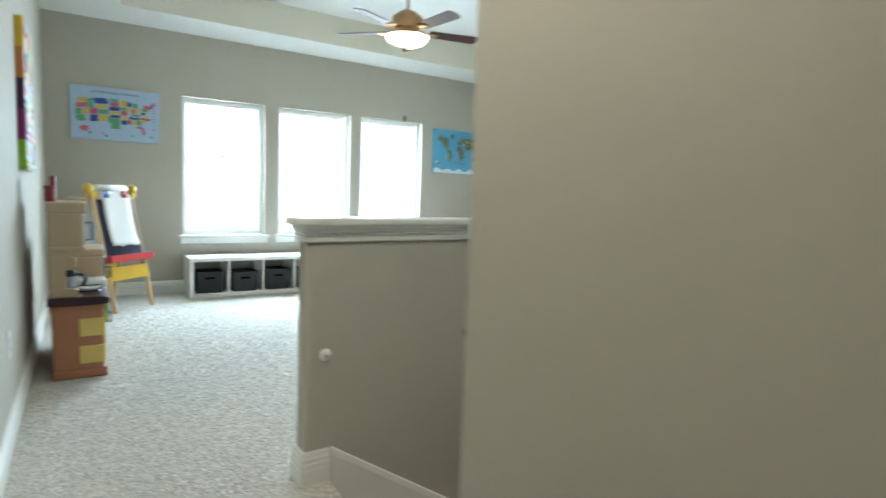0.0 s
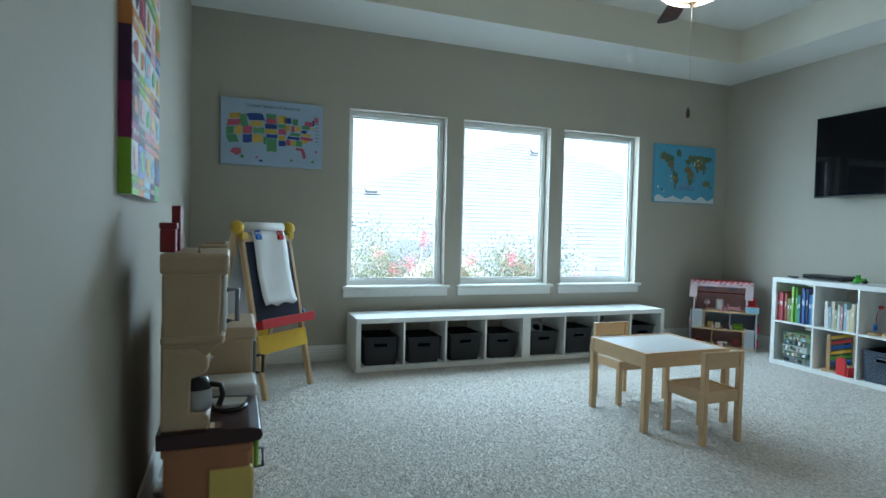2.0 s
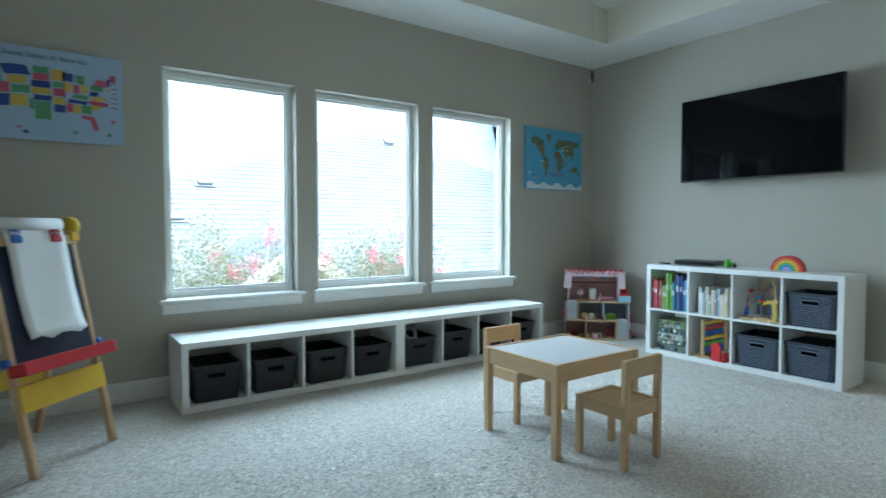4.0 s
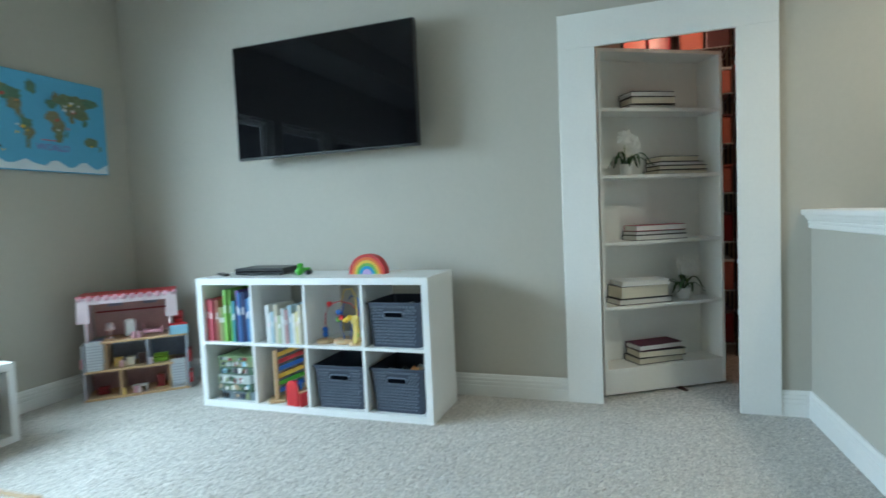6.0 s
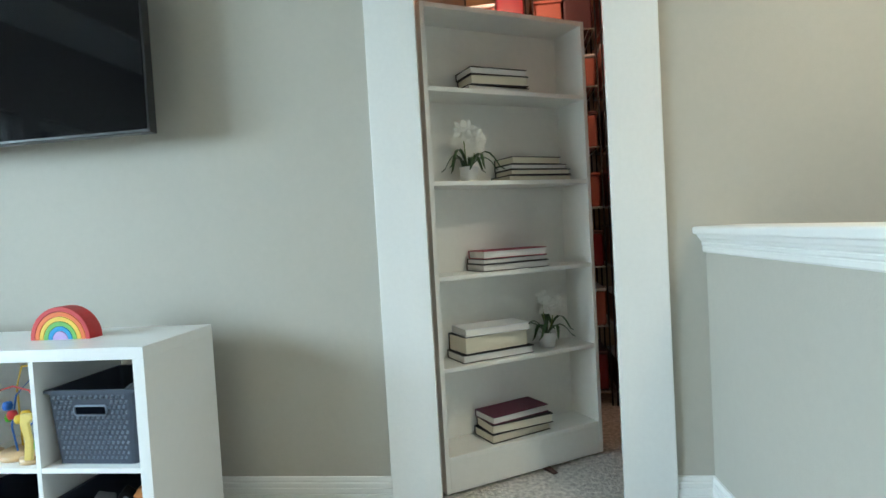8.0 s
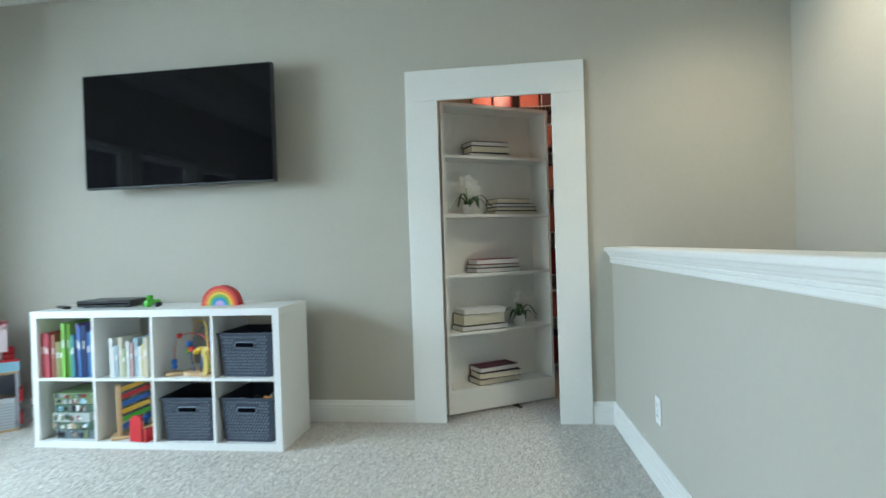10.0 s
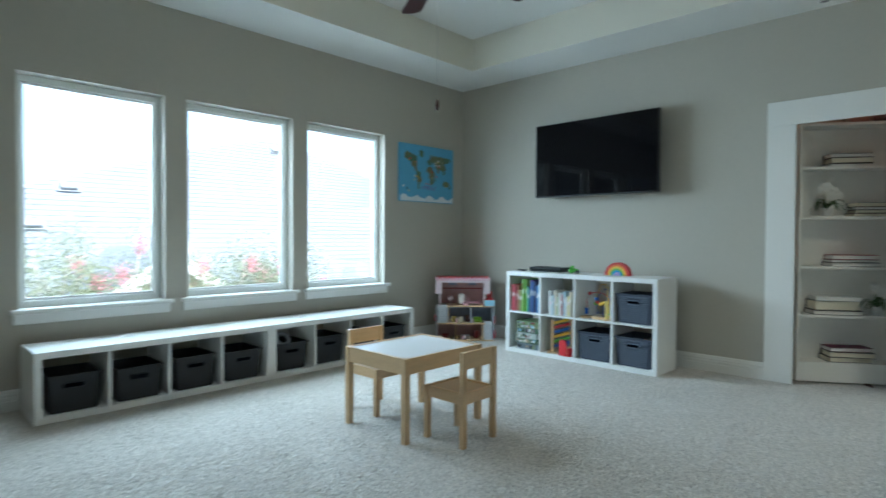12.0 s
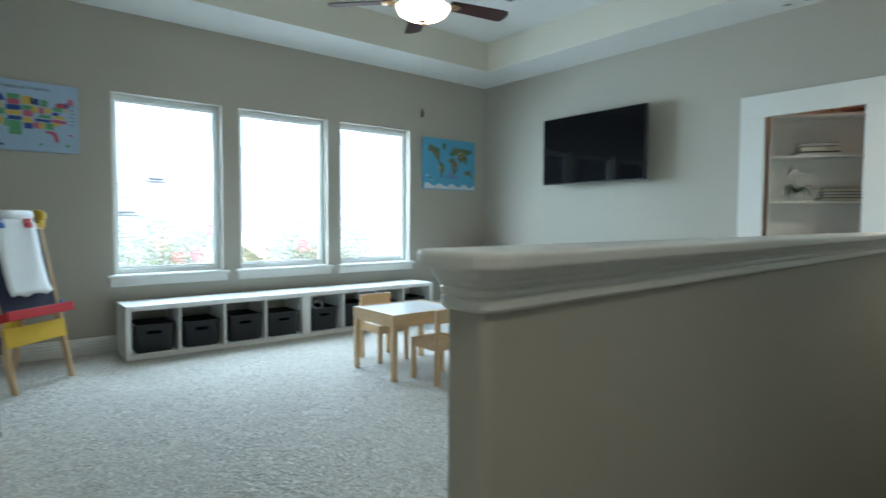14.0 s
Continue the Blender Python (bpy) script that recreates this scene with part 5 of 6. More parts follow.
for k in range(2):
    part("peg", moved(lathe([(0, 0), (0.009, 0), (0.009, 0.04), (0.007, 0.045), (0, 0.045)], 12), pose(0.03 + 0.035 * k, 0.05, 0.085)), BLUE if k else RED, rblk)

# loose things in two bins
for q, r, n in ((3, 0, 7), (3, 1, 2)):
    x0, z0 = cell(q, r)
    for k in range(n):
        solid("toy_block", moved(box(-0.03, 0.03, -0.02, 0.02, -0.018, 0.018, 0.006), pose(0, 0, 0, rb.uniform(0, 60), rb.uniform(0, 60), rb.uniform(0, 180))), rb.choice((GREY_PL, BLACK, BEIGE, ORANGE, SILVER)),
              "small toy piece lying in a woven bin", "toy", "toys in the bins", m=KM @ pose(x0 + 0.09 + 0.15 * rb.random(), 0.09 + 0.15 * rb.random(), z0 + 0.18 + 0.012 * rb.random()))
solid("ring_toy", moved(tube([(0.05 * math.cos(a), 0, 0.05 * math.sin(a)) for a in [k * math.pi / 10 for k in range(20)]], 0.016, 10, closed=True), pose(0, 0, 0, -35)), SILVER, "pale grey ring toy on top of a dark bin", "toy", m=pose(LOWX + LOWW + 0.19, LOWY + 0.17, 0.262))

# on top of the cube shelf
KH = 0.762
ps = thing("media_player", KM @ pose(0.17, 0.14, KH, 0, 0, 3), "slim black media player on the white shelf", "electronics")
part("case", box(0, 0.33, 0, 0.21, 0.005, 0.042, 0.004), BLACK, ps)
part("front_strip", box(0.01, 0.32, -0.001, 0.0, 0.018, 0.026), BLACK_GLOSS, ps)
for fx in (0.03, 0.29):
    part("foot", box(fx, fx + 0.02, 0.02, 0.04, 0, 0.006), BLACK, ps)
solid("remote_control", box(0, 0.04, 0, 0.15, 0, 0.014, 0.005), BLACK, "black remote control beside the media player", "remote", m=KM @ pose(0.12, 0.10, KH, 0, 0, 55))
frog = thing("toy_tractor", KM @ pose(0.63, 0.17, KH, 0, 0, 20), "little bright green toy tractor", "toy")
part("body", joined(box(-0.03, 0.04, -0.016, 0.016, 0.016, 0.042, 0.007, 3), box(-0.03, 0.0, -0.015, 0.015, 0.038, 0.068, 0.007, 3)), GREEN, frog)
for wx, wr in ((-0.02, 0.022), (0.03, 0.015)):
    for wy in (-0.02, 0.02):
        part("wheel", moved(lathe([(0, -0.006), (wr, -0.006), (wr, 0.006), (0, 0.006)], 14), pose(wx, wy, wr, 90)), BLACK if wx > 0 else GREEN, frog)
rain = thing("rainbow_stacker", KM @ pose(1.04, 0.20, KH, 0, 0, 0), "wooden rainbow stacking toy in seven colours", "toy")
RC = [("red", (0.52, 0.03, 0.03)), ("orange", (0.72, 0.16, 0.03)), ("yellow", (0.75, 0.50, 0.05)), ("green", (0.16, 0.42, 0.08)), ("blue", (0.03, 0.28, 0.55)), ("lilac", (0.48, 0.35, 0.62))]
ro = 0.112
for i, (nm, c) in enumerate(RC):
    ri = ro - 0.0155 if i < 5 else 0.0
    n = 18
    o = [(ro * math.cos(math.pi * k / n), ro * math.sin(math.pi * k / n)) for k in range(n + 1)]
    inn = [(ri * math.cos(math.pi * k / n), ri * math.sin(math.pi * k / n)) for k in range(n, -1, -1)] if ri else []
    part("arch", prism(o + inn, -0.03, 0.03, 0.0015), plain("rainbow_" + nm, c, 0.5), rain, nm + " wooden arch")
    ro = ri - 0.0012

# ---- dollhouse in the corner ----
dh = thing("dollhouse", pose(4.49, 6.16, 0, 0, 0, -47.6), "three-storey pink wooden dollhouse with open front", "dollhouse")
DW, DD = 0.60, 0.24
BACKP = plain("printed_room_paper", (0.42, 0.26, 0.27), 0.6, vary=0.25, scale=9)
BACKB = plain("printed_blue_room", (0.26, 0.30, 0.40), 0.6, vary=0.3, scale=11)
GREYW = plain("grey_house_wall", (0.44, 0.45, 0.50), 0.55, vary=0.05)
Z1, Z2, Z3 = 0.175, 0.355, 0.665
part("base", box(0, DW, 0, DD, 0, 0.014, 0.002), PINE_X, dh)
for x in (0, DW - 0.012):
    part("side_wall", box(x, x + 0.012, 0.002, DD, 0.014, Z2), GREYW, dh)
part("back_wall", box(0.012, DW - 0.012, DD - 0.008, DD, 0.014, Z1), BACKP, dh, "dark rose printed back wall")
part("back_wall", box(0.012, DW - 0.012, DD - 0.008, DD, Z1 + 0.014, Z2), BACKB, dh, "blue printed back wall")
part("floor_board", box(0.012, DW - 0.09, 0.0, DD - 0.008, Z1, Z1 + 0.014, 0.001), PINE_X, dh)
part("floor_board", box(0.11, DW + 0.0, 0.0, DD - 0.008, Z2, Z2 + 0.014, 0.001), PINE_X, dh)
for x, za, zb in ((0.20, 0.014, Z1), (0.125, Z1 + 0.014, Z2), (0.36, Z1 + 0.014, Z2), (DW - 0.12, 0.014, Z1)):
    part("partition", box(x, x + 0.010, 0.004, DD - 0.01, za, zb), PINE if x != 0.36 else GREYW, dh)
part("attic_back", box(0.05, DW - 0.10, DD - 0.008, DD, Z2 + 0.014, Z3), plain("attic_print", (0.52, 0.33, 0.31), 0.6, vary=0.2, scale=8), dh)
for x in (0.03, DW - 0.10):
    part("attic_side", box(x, x + 0.012, 0.002, DD, Z2 + 0.014, Z3 - 0.02), PALE_PINK, dh)
part("roof_top", box(-0.005, DW - 0.05, -0.004, DD, Z3 - 0.012, Z3, 0.002), RED, dh, "red roof edge")
part("roof_fascia", box(0.0, DW - 0.055, -0.006, 0.004, Z3 - 0.055, Z3 - 0.012), PALE_PINK, dh)
for x in (-0.012, DW - 0.115):
    part("roof_flap", prism([(x, Z3 - 0.17), (x + 0.072, Z3 - 0.17), (x + 0.072, Z3 - 0.012), (x + 0.012, Z3 - 0.012)], -0.009, 0.0, 0.001), PALE_PINK, dh)
for k in range(12):
    part("roof_scallop", moved(lathe([(0, 0), (0.019, 0), (0.019, 0.003), (0, 0.003)], 12), pose(0.015 + 0.048 * k, -0.006, Z3 - 0.016, 90)), PINK, dh)
for x in (0.13, 0.34):
    part("attic_skylight", box(x, x + 0.085, DD - 0.011, DD - 0.009, Z3 - 0.10, Z3 - 0.075), BACKB, dh)
part("attic_band", box(0.06, DW - 0.11, DD - 0.012, DD - 0.0085, Z3 - 0.14, Z3 - 0.128), CRIMSON, dh)
part("balcony", box(DW - 0.10, DW + 0.01, -0.004, 0.004, Z2 + 0.014, Z2 + 0.075, 0.001), SKYBLUE, dh, "light blue balcony front")
part("balcony_floor", box(DW - 0.10, DW + 0.01, 0.004, DD - 0.01, Z2 + 0.014, Z2 + 0.020), SKYBLUE, dh)
part("balcony_trim", box(DW - 0.10, DW + 0.01, -0.006, 0.006, Z2 + 0.075, Z2 + 0.088, 0.002), RED, dh)
part("ladder", box(0.02, 0.115, 0.01, 0.018, Z1 + 0.014, Z2 + 0.02), plain("ladder_white", (0.62, 0.64, 0.66), 0.5), dh)
part("ladder", box(DW - 0.105, DW - 0.02, 0.01, 0.018, 0.014, Z1 + 0.03), plain("ladder_pale", (0.62, 0.64, 0.66), 0.5), dh)
for k in range(9):
    part("ladder_rung", box(0.022, 0.113, 0.006, 0.010, Z1 + 0.024 + 0.018 * k, Z1 + 0.028 + 0.018 * k), GREYW, dh)
    part("ladder_rung", box(DW - 0.103, DW - 0.022, 0.006, 0.010, 0.024 + 0.018 * k, 0.028 + 0.018 * k), GREYW, dh)
DLAB = "tiny painted wooden dollhouse furniture piece"
def tiny(name, bm, x, y, z, mm, lab=DLAB):
    solid(name, bm, mm, lab, "toy furniture", "dollhouse furniture", m=dh.matrix_world @ pose(x, y, z))
tiny("toy_fridge", joined(box(0, 0.07, 0, 0.05, 0, 0.115, 0.02, 4)), 0.23, 0.10, Z2 + 0.014, PAPER, "white rounded toy fridge in the dollhouse attic")
tiny("toy_lamp", joined(lathe([(0, 0), (0.02, 0), (0.02, 0.006), (0.005, 0.01), (0.005, 0.05), (0.03, 0.055), (0.02, 0.10), (0, 0.10)], 14)), 0.15, 0.12, Z2 + 0.014, PALE_PINK)
tiny("toy_bed", joined(box(0, 0.11, 0, 0.07, 0.015, 0.035, 0.004), box(0, 0.008, 0, 0.07, 0, 0.07, 0.003), box(0.102, 0.11, 0, 0.07, 0, 0.05, 0.003)), 0.34, 0.08, Z2 + 0.014, PINK)
tiny("toy_chair", joined(box(0, 0.06, 0, 0.05, 0.0, 0.05, 0.012, 3), box(0, 0.06, 0.04, 0.055, 0.03, 0.10, 0.012, 3)), DW - 0.075, 0.03, Z2 + 0.06, RED, "red rounded toy armchair on the dollhouse balcony")
tiny("toy_cupboard", box(0, 0.05, 0, 0.03, 0, 0.06, 0.003), 0.165, 0.06, Z1 + 0.014, YELLOW_PALE)
tiny("toy_stove", box(0, 0.045, 0, 0.04, 0, 0.055, 0.003), 0.235, 0.06, Z1 + 0.014, CREAM)
tiny("toy_sofa", joined(box(0, 0.09, 0, 0.05, 0, 0.03, 0.006), box(0, 0.09, 0.035, 0.05, 0, 0.055, 0.006)), 0.39, 0.05, Z1 + 0.014, LIME)
tiny("toy_dresser", box(0, 0.05, 0, 0.03, 0, 0.07, 0.003), 0.30, 0.08, Z1 + 0.014, DARK_WOOD)
tiny("toy_piano", joined(box(0, 0.07, 0, 0.03, 0, 0.05, 0.003), box(0, 0.07, -0.015, 0.0, 0.02, 0.028, 0.002)), 0.06, 0.09, 0.014, CRIMSON)
tiny("toy_table", joined(box(0, 0.09, 0, 0.06, 0.034, 0.042, 0.002), box(0.005, 0.013, 0.005, 0.013, 0, 0.034), box(0.077, 0.085, 0.005, 0.013, 0, 0.034), box(0.005, 0.013, 0.047, 0.055, 0, 0.034), box(0.077, 0.085, 0.047, 0.055, 0, 0.034)), 0.26, 0.03, 0.014, PAPER)
tiny("toy_cabinet", box(0, 0.05, 0, 0.03, 0, 0.08, 0.003), 0.40, 0.10, 0.014, CRIMSON)
for k in range(14):
    lvl = (0.014, Z1 + 0.014, Z2 + 0.014)[k % 3]
    tiny("toy_trinket", lathe([(0, 0), (0.012, 0), (0.014, 0.012), (0.008, 0.03), (0.011, 0.04), (0, 0.045)], 9), 0.14 + 0.34 * rb.random(), 0.02 + 0.03 * rb.random(), lvl, rb.choice((PINK, PAPER, DARK_WOOD, YELLOW_PALE, SKYBLUE, CRIMSON, PALE_PINK, BEIGE)), "tiny painted dollhouse figure or ornament")
part("side_awning", box(-0.02, 0.0, 0.05, 0.14, 0.20, 0.26, 0.004), RED, dh)
part("side_awning", box(DW, DW + 0.02, 0.02, 0.14, 0.17, 0.25, 0.004), RED, dh)
part("side_awning", box(DW, DW + 0.02, 0.02, 0.14, 0.03, 0.10, 0.004), RED, dh)

# outlet on the half wall, stop on its stair side
OM = TURN @ pose(4.30, HY1, 0.325, 0, 0, 180)
copy_thing(first, OM)
stop = thing("gate_stop", TURN @ pose(0.858, HY0, 0.495, 90), "round white gate stop on the half wall", "gate stop")
part("disc", lathe([(0, 0.014), (0.014, 0.013), (0.022, 0.008), (0.024, 0.0), (0, 0.0)], 24), WHITE_PL, stop)
part("screw", lathe([(0, 0.016), (0.004, 0.015), (0.004, 0.012)], 10), CHROME, stop)


# ---- closet behind the bookcase door ----
CLW = plain("closet_wall_paint", (0.50, 0.42, 0.33), 0.8)
structure("closet_wall", boxes((5.27, 6.9, 3.75, 3.85, 0, 2.6), (5.27, 6.9, 1.35, 1.45, 0, 2.6), (6.75, 6.85, 1.45, 3.75, 0, 2.6), (5.262, 5.27, 1.45, DY0 - 0.02, 0, 2.6), (5.262, 5.27, DY1 + 0.02, 3.75, 0, 2.6)), CLW, "cream closet wall behind the bookcase door", "wall")
structure("closet_ceiling", boxes((5.262, 6.9, 1.3, 3.9, 2.6, 2.7)), CEIL, "white closet ceiling", "ceiling")
PINKT = plain("pink_storage_tub", (0.50, 0.16, 0.12), 0.3)
DUSK = plain("dusky_storage_tub", (0.10, 0.04, 0.045), 0.4)
BROWNB = plain("brown_card_box", (0.30, 0.15, 0.08), 0.7)
for si, y in enumerate((2.05, 2.42, 2.80)):
    rk = thing("wire_rack", pose(6.33, y - 0.18, 0), "white wire storage rack in the closet", "rack", "closet racks")
    for px in (0.0, 0.38):
        for py in (0.005, 0.345):
            part("post", tube([(px, py, 0), (px, py, 2.41)], 0.005, 6), BLACK, rk)
    for z in (0.08, 0.46, 0.80, 1.14, 1.48, 1.82, 2.14):
        part("wire_shelf", joined(*[tube([(0.0, 0.01 + 0.03 * k, z), (0.38, 0.01 + 0.03 * k, z)], 0.0025, 4) for k in range(12)], tube([(0.0, 0.0, z), (0.0, 0.35, z)], 0.004, 5), tube([(0.38, 0.0, z), (0.38, 0.35, z)], 0.004, 5)), WHITE_PL, rk)
        for k in range(2):
            hh = rb.uniform(0.16, 0.26)
            tub = thing("storage_tub", pose(6.35 + rb.uniform(-0.02, 0.02), y - 0.165 + 0.165 * k, z + 0.004), "reddish plastic storage tub on the closet rack", "storage tub", "closet tubs")
            mm = rb.choice((PINKT, DUSK, BROWNB, PINKT, CRIMSON))
            part("tub", box(0, 0.33, 0, 0.155, 0, hh, 0.012, 2), mm, tub)
            part("lid", box(-0.008, 0.338, -0.003, 0.158, hh, hh + 0.018, 0.005), rb.choice((PINKT, WHITE_PL, DUSK)), tub)
    part("top_board", box(-0.01, 0.39, 0.0, 0.35, 2.385, 2.40), PINE_X, rk)
    bag = thing("red_bag", pose(6.38, y - 0.15, 2.402), "soft red bag on top of the closet rack", "bag", "bags on the rack")
    part("bag_body", moved(lathe([(0, 0), (0.15, 0.0), (0.18, 0.04), (0.15, 0.10), (0.06, 0.14), (0, 0.15)], 18), pose(0.12, 0.15, 0, 0, 0, 0)), RED if si else BROWNB, bag)
    part("strap", tube([(-0.05, 0.15, 0.05), (-0.03, 0.10, 0.14), (0.08, 0.12, 0.175), (0.20, 0.15, 0.12)], 0.008, 6), GREY_PL, bag)
bb = thing("closet_lamp", pose(6.0, 2.75, 2.6), "bare warm bulb on the closet ceiling", "lamp")
part("holder", lathe([(0, 0), (0.05, 0), (0.05, -0.02), (0.02, -0.05), (0, -0.05)], 16), WHITE_PL, bb)

# ---- downlights in the ceiling ----
for lx, ly in ((4.25, 1.55), (0.36, 0.70)):
    dl = thing("downlight", pose(lx, ly, CZ), "white recessed ceiling downlight, switched on", "downlight", "downlights")
    part("trim_ring", lathe([(0.055, -0.001), (0.085, -0.001), (0.085, -0.006), (0.055, -0.010), (0.055, -0.001)], 28), WHITE_PL, dl)
    part("lens", lathe([(0, -0.003), (0.055, -0.003), (0.055, -0.002), (0, -0.002)], 24), plain("lit_downlight_lens", (1.0, 0.82, 0.58), 0.4, emit=2.0), dl)


# ---- outside the windows ----
GRASS = plain("lawn_green", (0.07, 0.11, 0.035), 0.9, vary=0.3, scale=2, fine=30)
structure("ground", boxes((-400, 400, 7.5, 800, -3.3, -3.1)), GRASS, "mown lawn beside the neighbouring house", "lawn")
SHINGLE = plain("grey_blue_shingle", (0.125, 0.137, 0.158), 0.85, vary=0.22, scale=1.5, fine=14, bump=0.3, bump_scale=60)
BRICK_M = plain("tan_brick", (0.36, 0.24, 0.18), 0.8, vary=0.2, scale=4, spread=0.6)
house = thing("neighbour_house", pose(0, 0, 0), "neighbouring brick house with grey shingled hip roof", "house")
EY, EZ, RY, RZ, EXL, EXR, PXL, PXR = 10.6, -1.5, 16.5, 3.75, -8.3, 22.0, 7.9, 8.8
part("wall", boxes((EXL + 0.5, EXR - 0.5, EY + 0.5, 22.0, -3.1, EZ + 0.05)), BRICK_M, house)
bm = bmesh.new()
pts = [(EXL, EY, EZ - 0.03), (EXR, EY, EZ - 0.03), (PXR, RY, RZ - 0.03), (PXL, RY, RZ - 0.03), (EXL, 22.4, EZ - 0.03), (EXR, 22.4, EZ - 0.03)]
vv = [bm.verts.new(p) for p in pts]
for q in ((0, 1, 2, 3), (4, 0, 3), (1, 5, 2), (5, 4, 3, 2), (0, 4, 5, 1)):
    bm.faces.new([vv[i] for i in q])
bmesh.ops.recalc_face_normals(bm, faces=bm.faces[:])
part("roof", bm, SHINGLE, house)
bm = bmesh.new()
N = 54
sl = (RZ - EZ) / (RY - EY)
for k in range(N):
    t = k / N
    y0, z0 = EY + (RY - EY) * t, EZ + (RZ - EZ) * t
    xl, xr = EXL + (PXL - EXL) * t, EXR + (PXR - EXR) * t
    dy = (RY - EY) / N * 1.05
    x = xl
    rr = random.Random(k)
    while x < xr - 0.2:
        w = min(rr.uniform(0.28, 0.42), xr - x)
        h = 0.010 + rr.uniform(0, 0.004)
        a = [bm.verts.new(c) for c in ((x, y0, z0 + 0.004), (x + w - 0.012, y0, z0 + 0.004), (x + w - 0.012, y0 - 0.006, z0 + h), (x, y0 - 0.006, z0 + h), (x, y0 + dy, z0 + dy * sl + 0.006), (x + w - 0.012, y0 + dy, z0 + dy * sl + 0.006))]
        bm.faces.new((a[0], a[1], a[2], a[3]))
        bm.faces.new((a[3], a[2], a[5], a[4]))
        x += w
cs = part("shingle_courses", bm, SHINGLE, house)
tagged(cs, kind="stuff")
for vx, vt in ((3.09, 0.655), (2.38, 0.517), (8.3, 0.93)):
    y0, z0 = EY + (RY - EY) * vt, EZ + (RZ - EZ) * vt
    part("roof_vent", moved(joined(box(-0.15, 0.15, -0.10, 0.10, 0.0, 0.09, 0.035, 3), box(-0.2, 0.2, -0.13, 0.13, -0.02, 0.01)), pose(vx, y0, z0 + 0.03, 35)), GREY_PL, house)
part("vent_pipe", tube([(4.6, 12.7, 0.2), (4.6, 12.7, 0.95)], 0.05, 10), GREY_PL, house)
part("fascia", box(EXL, EXR, EY - 0.04, EY, EZ - 0.18, EZ, 0.005), TRIM, house)
# brick gable with white rakes
GX, GY, GZ = 3.45, 10.35, 0.88
for s in (-1, 1):
    rake = prism([(0, 0), (s * 1.9, -1.35), (s * 1.9, -1.55), (0, -0.2)], GY - 0.05, GY + 0.05)
    part("rake_board", moved(rake, Matrix.Translation((GX, 0, GZ))), TRIM, house, "white rake board")
bm = bmesh.new()
for s in (-1, 1):
    c = [bm.verts.new(p) for p in ((GX, GY + 0.06, GZ + 0.0), (GX + s * 2.0, GY + 0.06, GZ - 1.42), (GX + s * 2.0, GY + 4.0, GZ - 1.42), (GX, GY + 4.0, GZ + 0.0))]
    d = [bm.verts.new((v.co.x, v.co.y, v.co.z + 0.02)) for v in c]
    bm.faces.new(c)
    bm.faces.new(d[::-1])
    for i in range(4):
        bm.faces.new((c[i], c[(i + 1) % 4], d[(i + 1) % 4], d[i]))
bmesh.ops.recalc_face_normals(bm, faces=bm.faces[:])
part("gable_roof", bm, SHINGLE, house)
part("gable_wall", prism([(GX - 1.8, GZ - 1.35), (GX + 1.8, GZ - 1.35), (GX, GZ - 0.05)], GY + 0.04, GY + 0.25), BRICK_M, house)
part("gable_wall", box(GX - 1.8, GX + 1.8, GY + 0.04, GY + 0.25, -3.1, GZ - 1.35), BRICK_M, house)
brick_me = mesh_of("brick", box(-0.105, 0.105, -0.012, 0.012, -0.032, 0.032, 0.003, 1), BRICK_M)
nb = 0
for r in range(19):
    z = GZ - 1.42 + 0.075 * r
    half = (GZ - 0.16 - z) / 0.72
    n = int(max(0, min(half, 1.75)) * 2 / 0.22)
    for k in range(n):
        if nb < 290:
            piece("brick", brick_me, house, pose(GX - n * 0.11 + 0.22 * k + 0.11 + (0.05 if r % 2 else -0.05), GY + 0.034, z))
            nb += 1

# flowering shrub
TREE_BARK = plain("grey_tan_bark", (0.42, 0.36, 0.29), 0.8, vary=0.25)
FOL = plain("light_green_foliage", (0.27, 0.30, 0.19), 0.6, vary=0.25, scale=3, fine=20)
def see_through(m, share):
    """Leaves and petals that let light through."""
    n, l = m.node_tree.nodes, m.node_tree.links
    b = n["Principled BSDF"]
    tr, mx = n.new("ShaderNodeBsdfTranslucent"), n.new("ShaderNodeMixShader")
    l.new(b.inputs["Base Color"].links[0].from_socket, tr.inputs[0])
    mx.inputs[0].default_value = share
    l.new(b.outputs[0], mx.inputs[1])
    l.new(tr.outputs[0], mx.inputs[2])
    l.new(mx.outputs[0], n["Material Output"].inputs[0])


see_through(FOL, 0.5)
BLOOM = plain("pink_blossom", (0.78, 0.33, 0.38), 0.6, vary=0.2, scale=10)


see_through(BLOOM, 0.5)


def leaf_cloud(centres, n, size, seed, spread):
    """Many small leaves round branch ends, as one mesh."""
    r = np.random.RandomState(seed)
    c = np.array(centres)[r.randint(0, len(centres), n)] + r.normal(0, 1, (n, 3)) * np.array(spread)
    d = r.normal(0, 1, (n, 3))
    d /= np.linalg.norm(d, axis=1)[:, None]
    e = np.cross(d, r.normal(0, 1, (n, 3)))
    e /= np.linalg.norm(e, axis=1)[:, None]
    s = size * r.uniform(0.6, 1.3, (n, 1))
    v = np.stack([c - d * s, c + e * s * 0.45, c + d * s, c - e * s * 0.45], 1).reshape(-1, 3)
    me = bpy.data.meshes.new("leaves")
    me.from_pydata(v.tolist(), [], np.arange(4 * n).reshape(-1, 4).tolist())
    return me


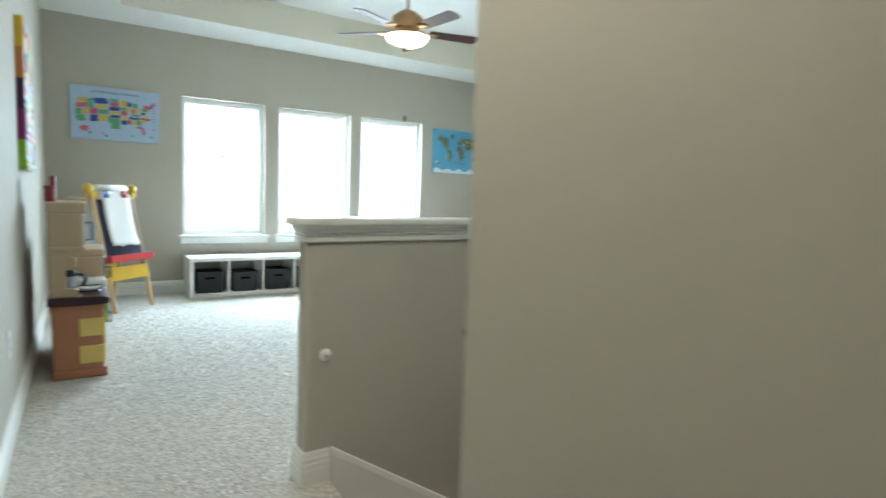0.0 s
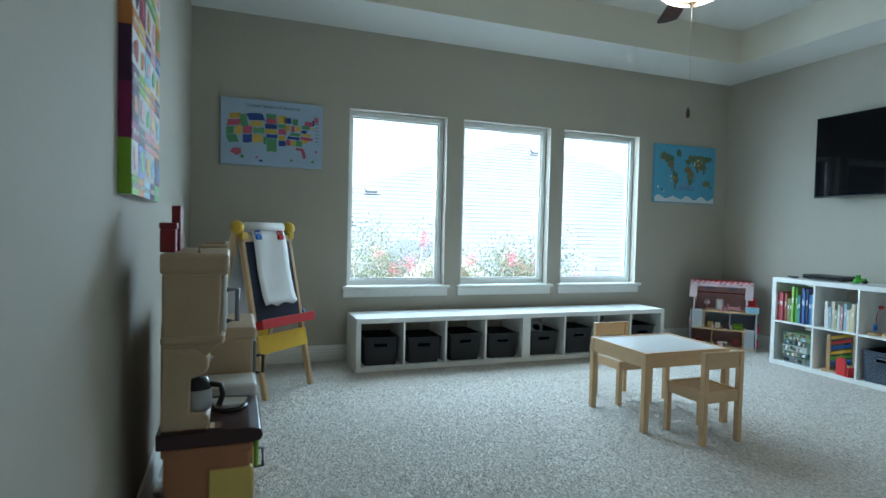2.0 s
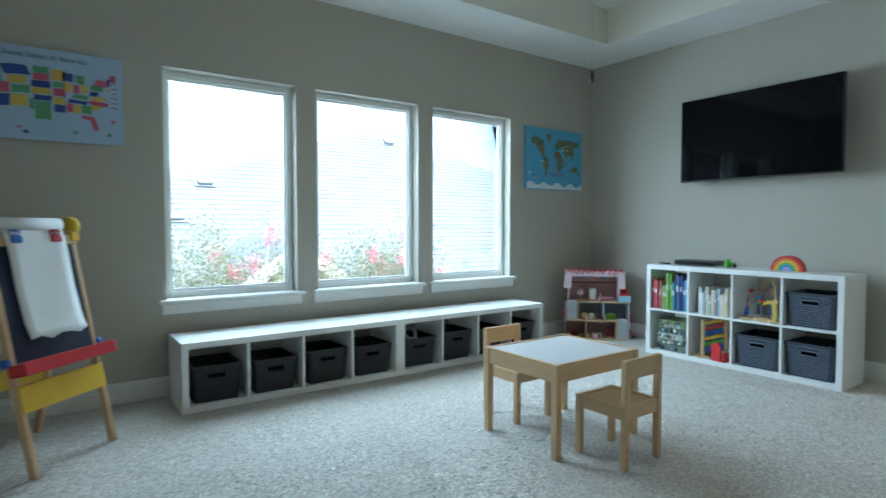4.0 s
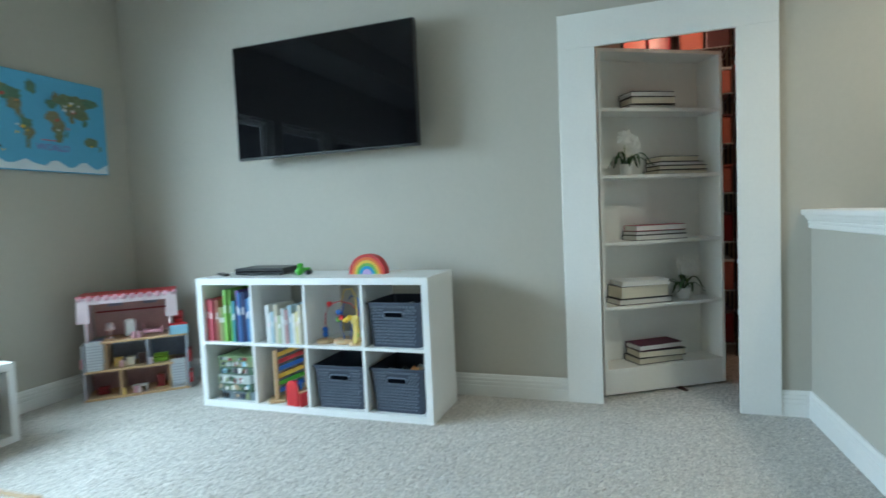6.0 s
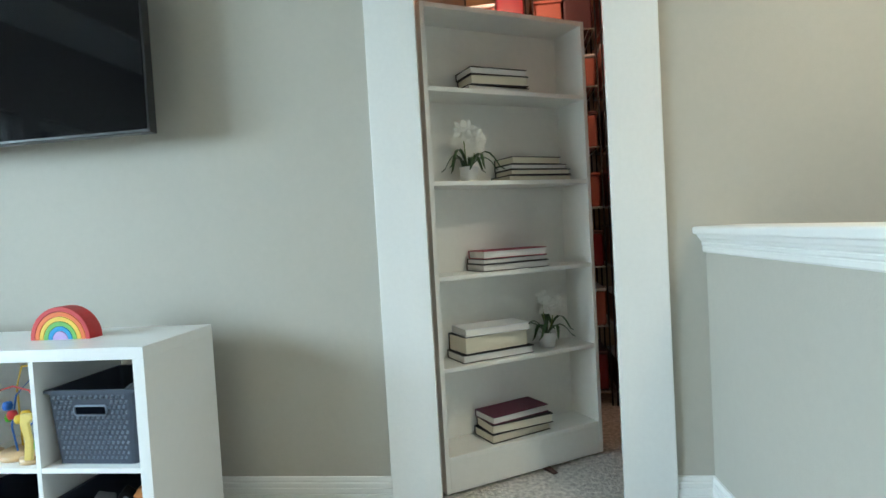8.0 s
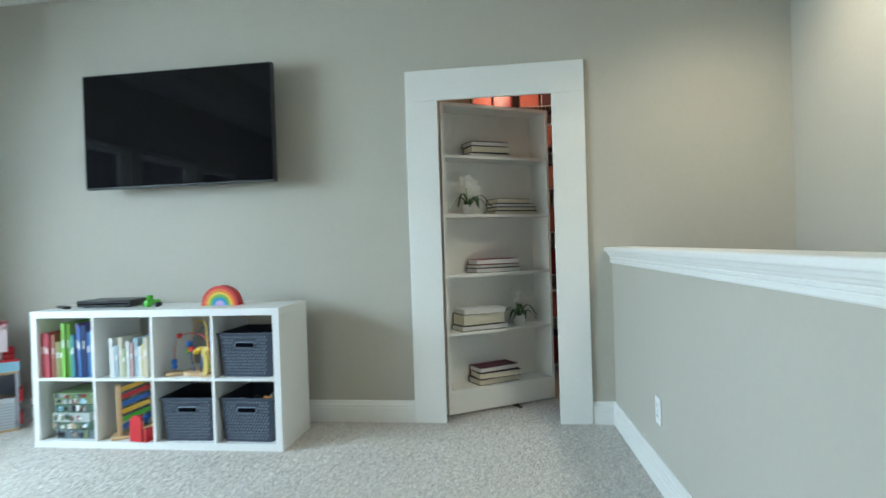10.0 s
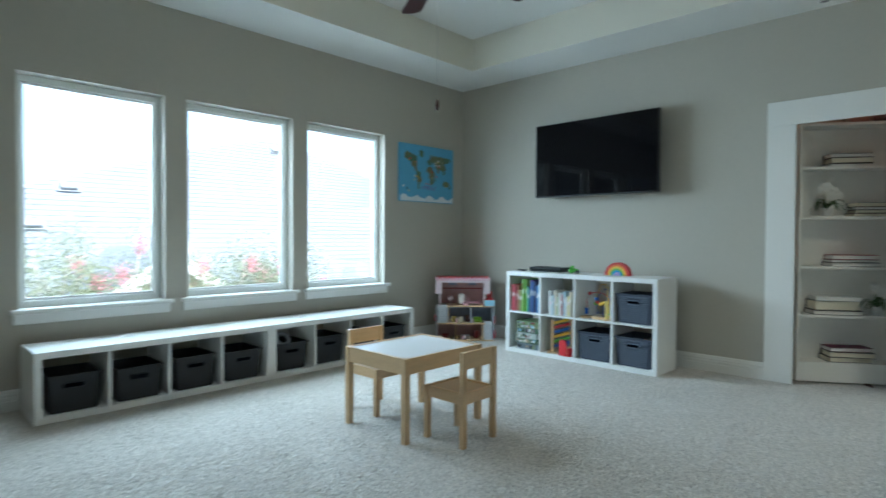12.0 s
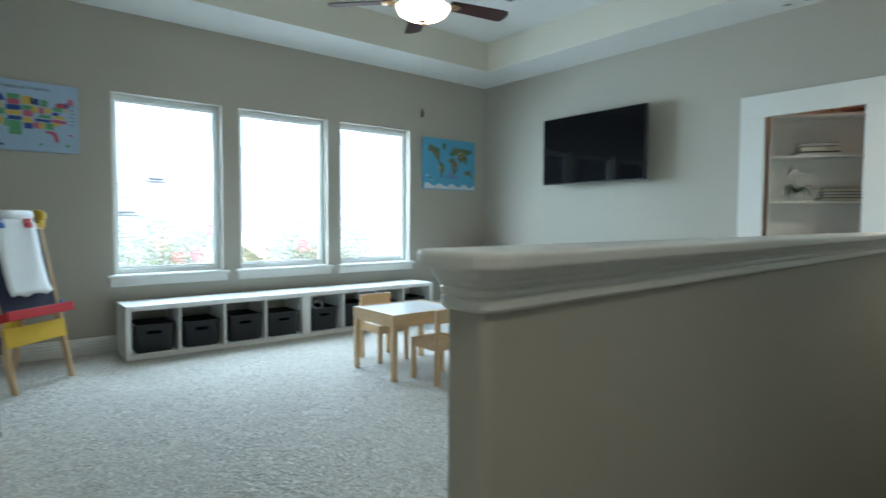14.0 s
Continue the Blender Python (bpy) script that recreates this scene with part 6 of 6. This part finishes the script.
def shrub(x, y, top, seed, n_leaf, width):
    r = random.Random(seed)
    t = thing("flowering_shrub", pose(x, y, -3.1), "tall crape myrtle shrub with pink flower clusters", "shrub", "flowering shrubs")
    ends, tips = [], []
    for k in range(7):
        a, lean = 2 * math.pi * k / 7 + r.uniform(-0.4, 0.4), r.uniform(0.25, 1.0) * width
        h = (top + 3.1) * r.uniform(0.72, 0.98)
        pts_ = [(0.06 * math.cos(a), 0.06 * math.sin(a), 0), (0.3 * lean * math.cos(a), 0.25 * lean * math.sin(a), h * 0.4), (0.7 * lean * math.cos(a), 0.5 * lean * math.sin(a), h * 0.75), (lean * math.cos(a), 0.7 * lean * math.sin(a), h)]
        part("trunk", tube(pts_, 0.03, 7, taper=0.006), TREE_BARK, t)
        base = Vector(pts_[2])
        for j in range(6):
            e = base + Vector((r.uniform(-0.5, 0.5), r.uniform(-0.35, 0.35), r.uniform(0.0, h * 0.25)))
            part("limb", tube([pts_[2], (base + (e - base) * 0.5 + Vector((0, 0, 0.05))), e], 0.014, 5, taper=0.004), TREE_BARK, t)
            ends += [tuple(e), tuple(base + (e - base) * 0.6)]
            tips.append(tuple(e + Vector((0, 0, 0.08))))
        tips.append(pts_[3])
        ends.append(pts_[3])
    me = leaf_cloud(ends, 7 * n_leaf, 0.019, seed, (0.15, 0.13, 0.16))
    me.materials.append(FOL)
    cr = piece("crown", me, t, Matrix())
    tagged(cr, kind="stuff")
    for k, p in enumerate(tips[::3]):
        me = leaf_cloud([p], 170, 0.019, seed + k + 50, (0.045, 0.045, 0.06))
        me.materials.append(BLOOM)
        tagged(piece("flower_cluster", me, t, Matrix()), kind="stuff")


shrub(2.0, 9.0, 1.15, 11, 4500, 0.85)
shrub(3.75, 9.1, 1.45, 12, 5000, 1.0)
shrub(4.8, 9.4, 0.75, 13, 3000, 0.6)


# ---- carpet pile: leaning tufts all over the visible floor ----
def carpet_tufts():
    r = np.random.RandomState(4)
    step = 0.0125
    gx, gy = np.meshgrid(np.arange(WX0 + 0.02, WX1 - 0.02, step), np.arange(0.6, WY - 0.02, step))
    p = np.stack([gx.ravel(), gy.ravel()], 1) + r.uniform(-0.5, 0.5, (gx.size, 2)) * step
    p = p[(p[:, 0] < HX0 - 0.02) | (p[:, 1] > HY1 + 0.02 - (WX1 - p[:, 0]) * 0.047)]
    n = len(p)
    a = r.uniform(0, 2 * math.pi, n)
    rad = step * r.uniform(0.55, 0.85, n)
    lean = r.normal(0, 0.005, (n, 2))
    tall = r.uniform(0.0026, 0.0055, n)
    v = np.zeros((n, 4, 3))
    for k in range(3):
        v[:, k, 0] = p[:, 0] + rad * np.cos(a + 2.0944 * k)
        v[:, k, 1] = p[:, 1] + rad * np.sin(a + 2.0944 * k)
        v[:, k, 2] = -0.001
    v[:, 3, :2] = p + lean
    v[:, 3, 2] = tall
    tri = (np.arange(n)[:, None, None] * 4 + np.array([[0, 1, 3], [1, 2, 3], [2, 0, 3]])[None]).reshape(-1)
    me = bpy.data.meshes.new("carpet_tufts")
    me.vertices.add(4 * n)
    me.vertices.foreach_set("co", v.reshape(-1))
    me.loops.add(len(tri))
    me.loops.foreach_set("vertex_index", tri)
    me.polygons.add(len(tri) // 3)
    me.polygons.foreach_set("loop_start", np.arange(0, len(tri), 3))
    me.update(calc_edges=True)
    me.validate()
    m = material("carpet_tuft_yarn", (0.60, 0.565, 0.505), rough=0.95, vary=0.10, scale=2.0, fine=26)
    nd, l = m.node_tree.nodes, m.node_tree.links
    b = nd["Principled BSDF"]
    geo, rg, sc = nd.new("ShaderNodeNewGeometry"), nd.new("ShaderNodeMapRange"), nd.new("ShaderNodeVectorMath")
    rg.inputs["To Min"].default_value, rg.inputs["To Max"].default_value = 0.78, 1.14
    sc.operation = "SCALE"
    l.new(geo.outputs["Random Per Island"], rg.inputs[0])
    l.new(b.inputs["Base Color"].links[0].from_socket, sc.inputs[0])
    l.new(rg.outputs[0], sc.inputs["Scale"])
    l.new(sc.outputs[0], b.inputs["Base Color"])
    b.inputs["Sheen Weight"].default_value = 0.3
    me.materials.append(m)
    ob = new("carpet_pile", me)
    ob.parent = bpy.data.objects["floor"]
    return tagged(ob, "nubby pale grey beige carpet tufts", kind="stuff")


carpet_tufts()
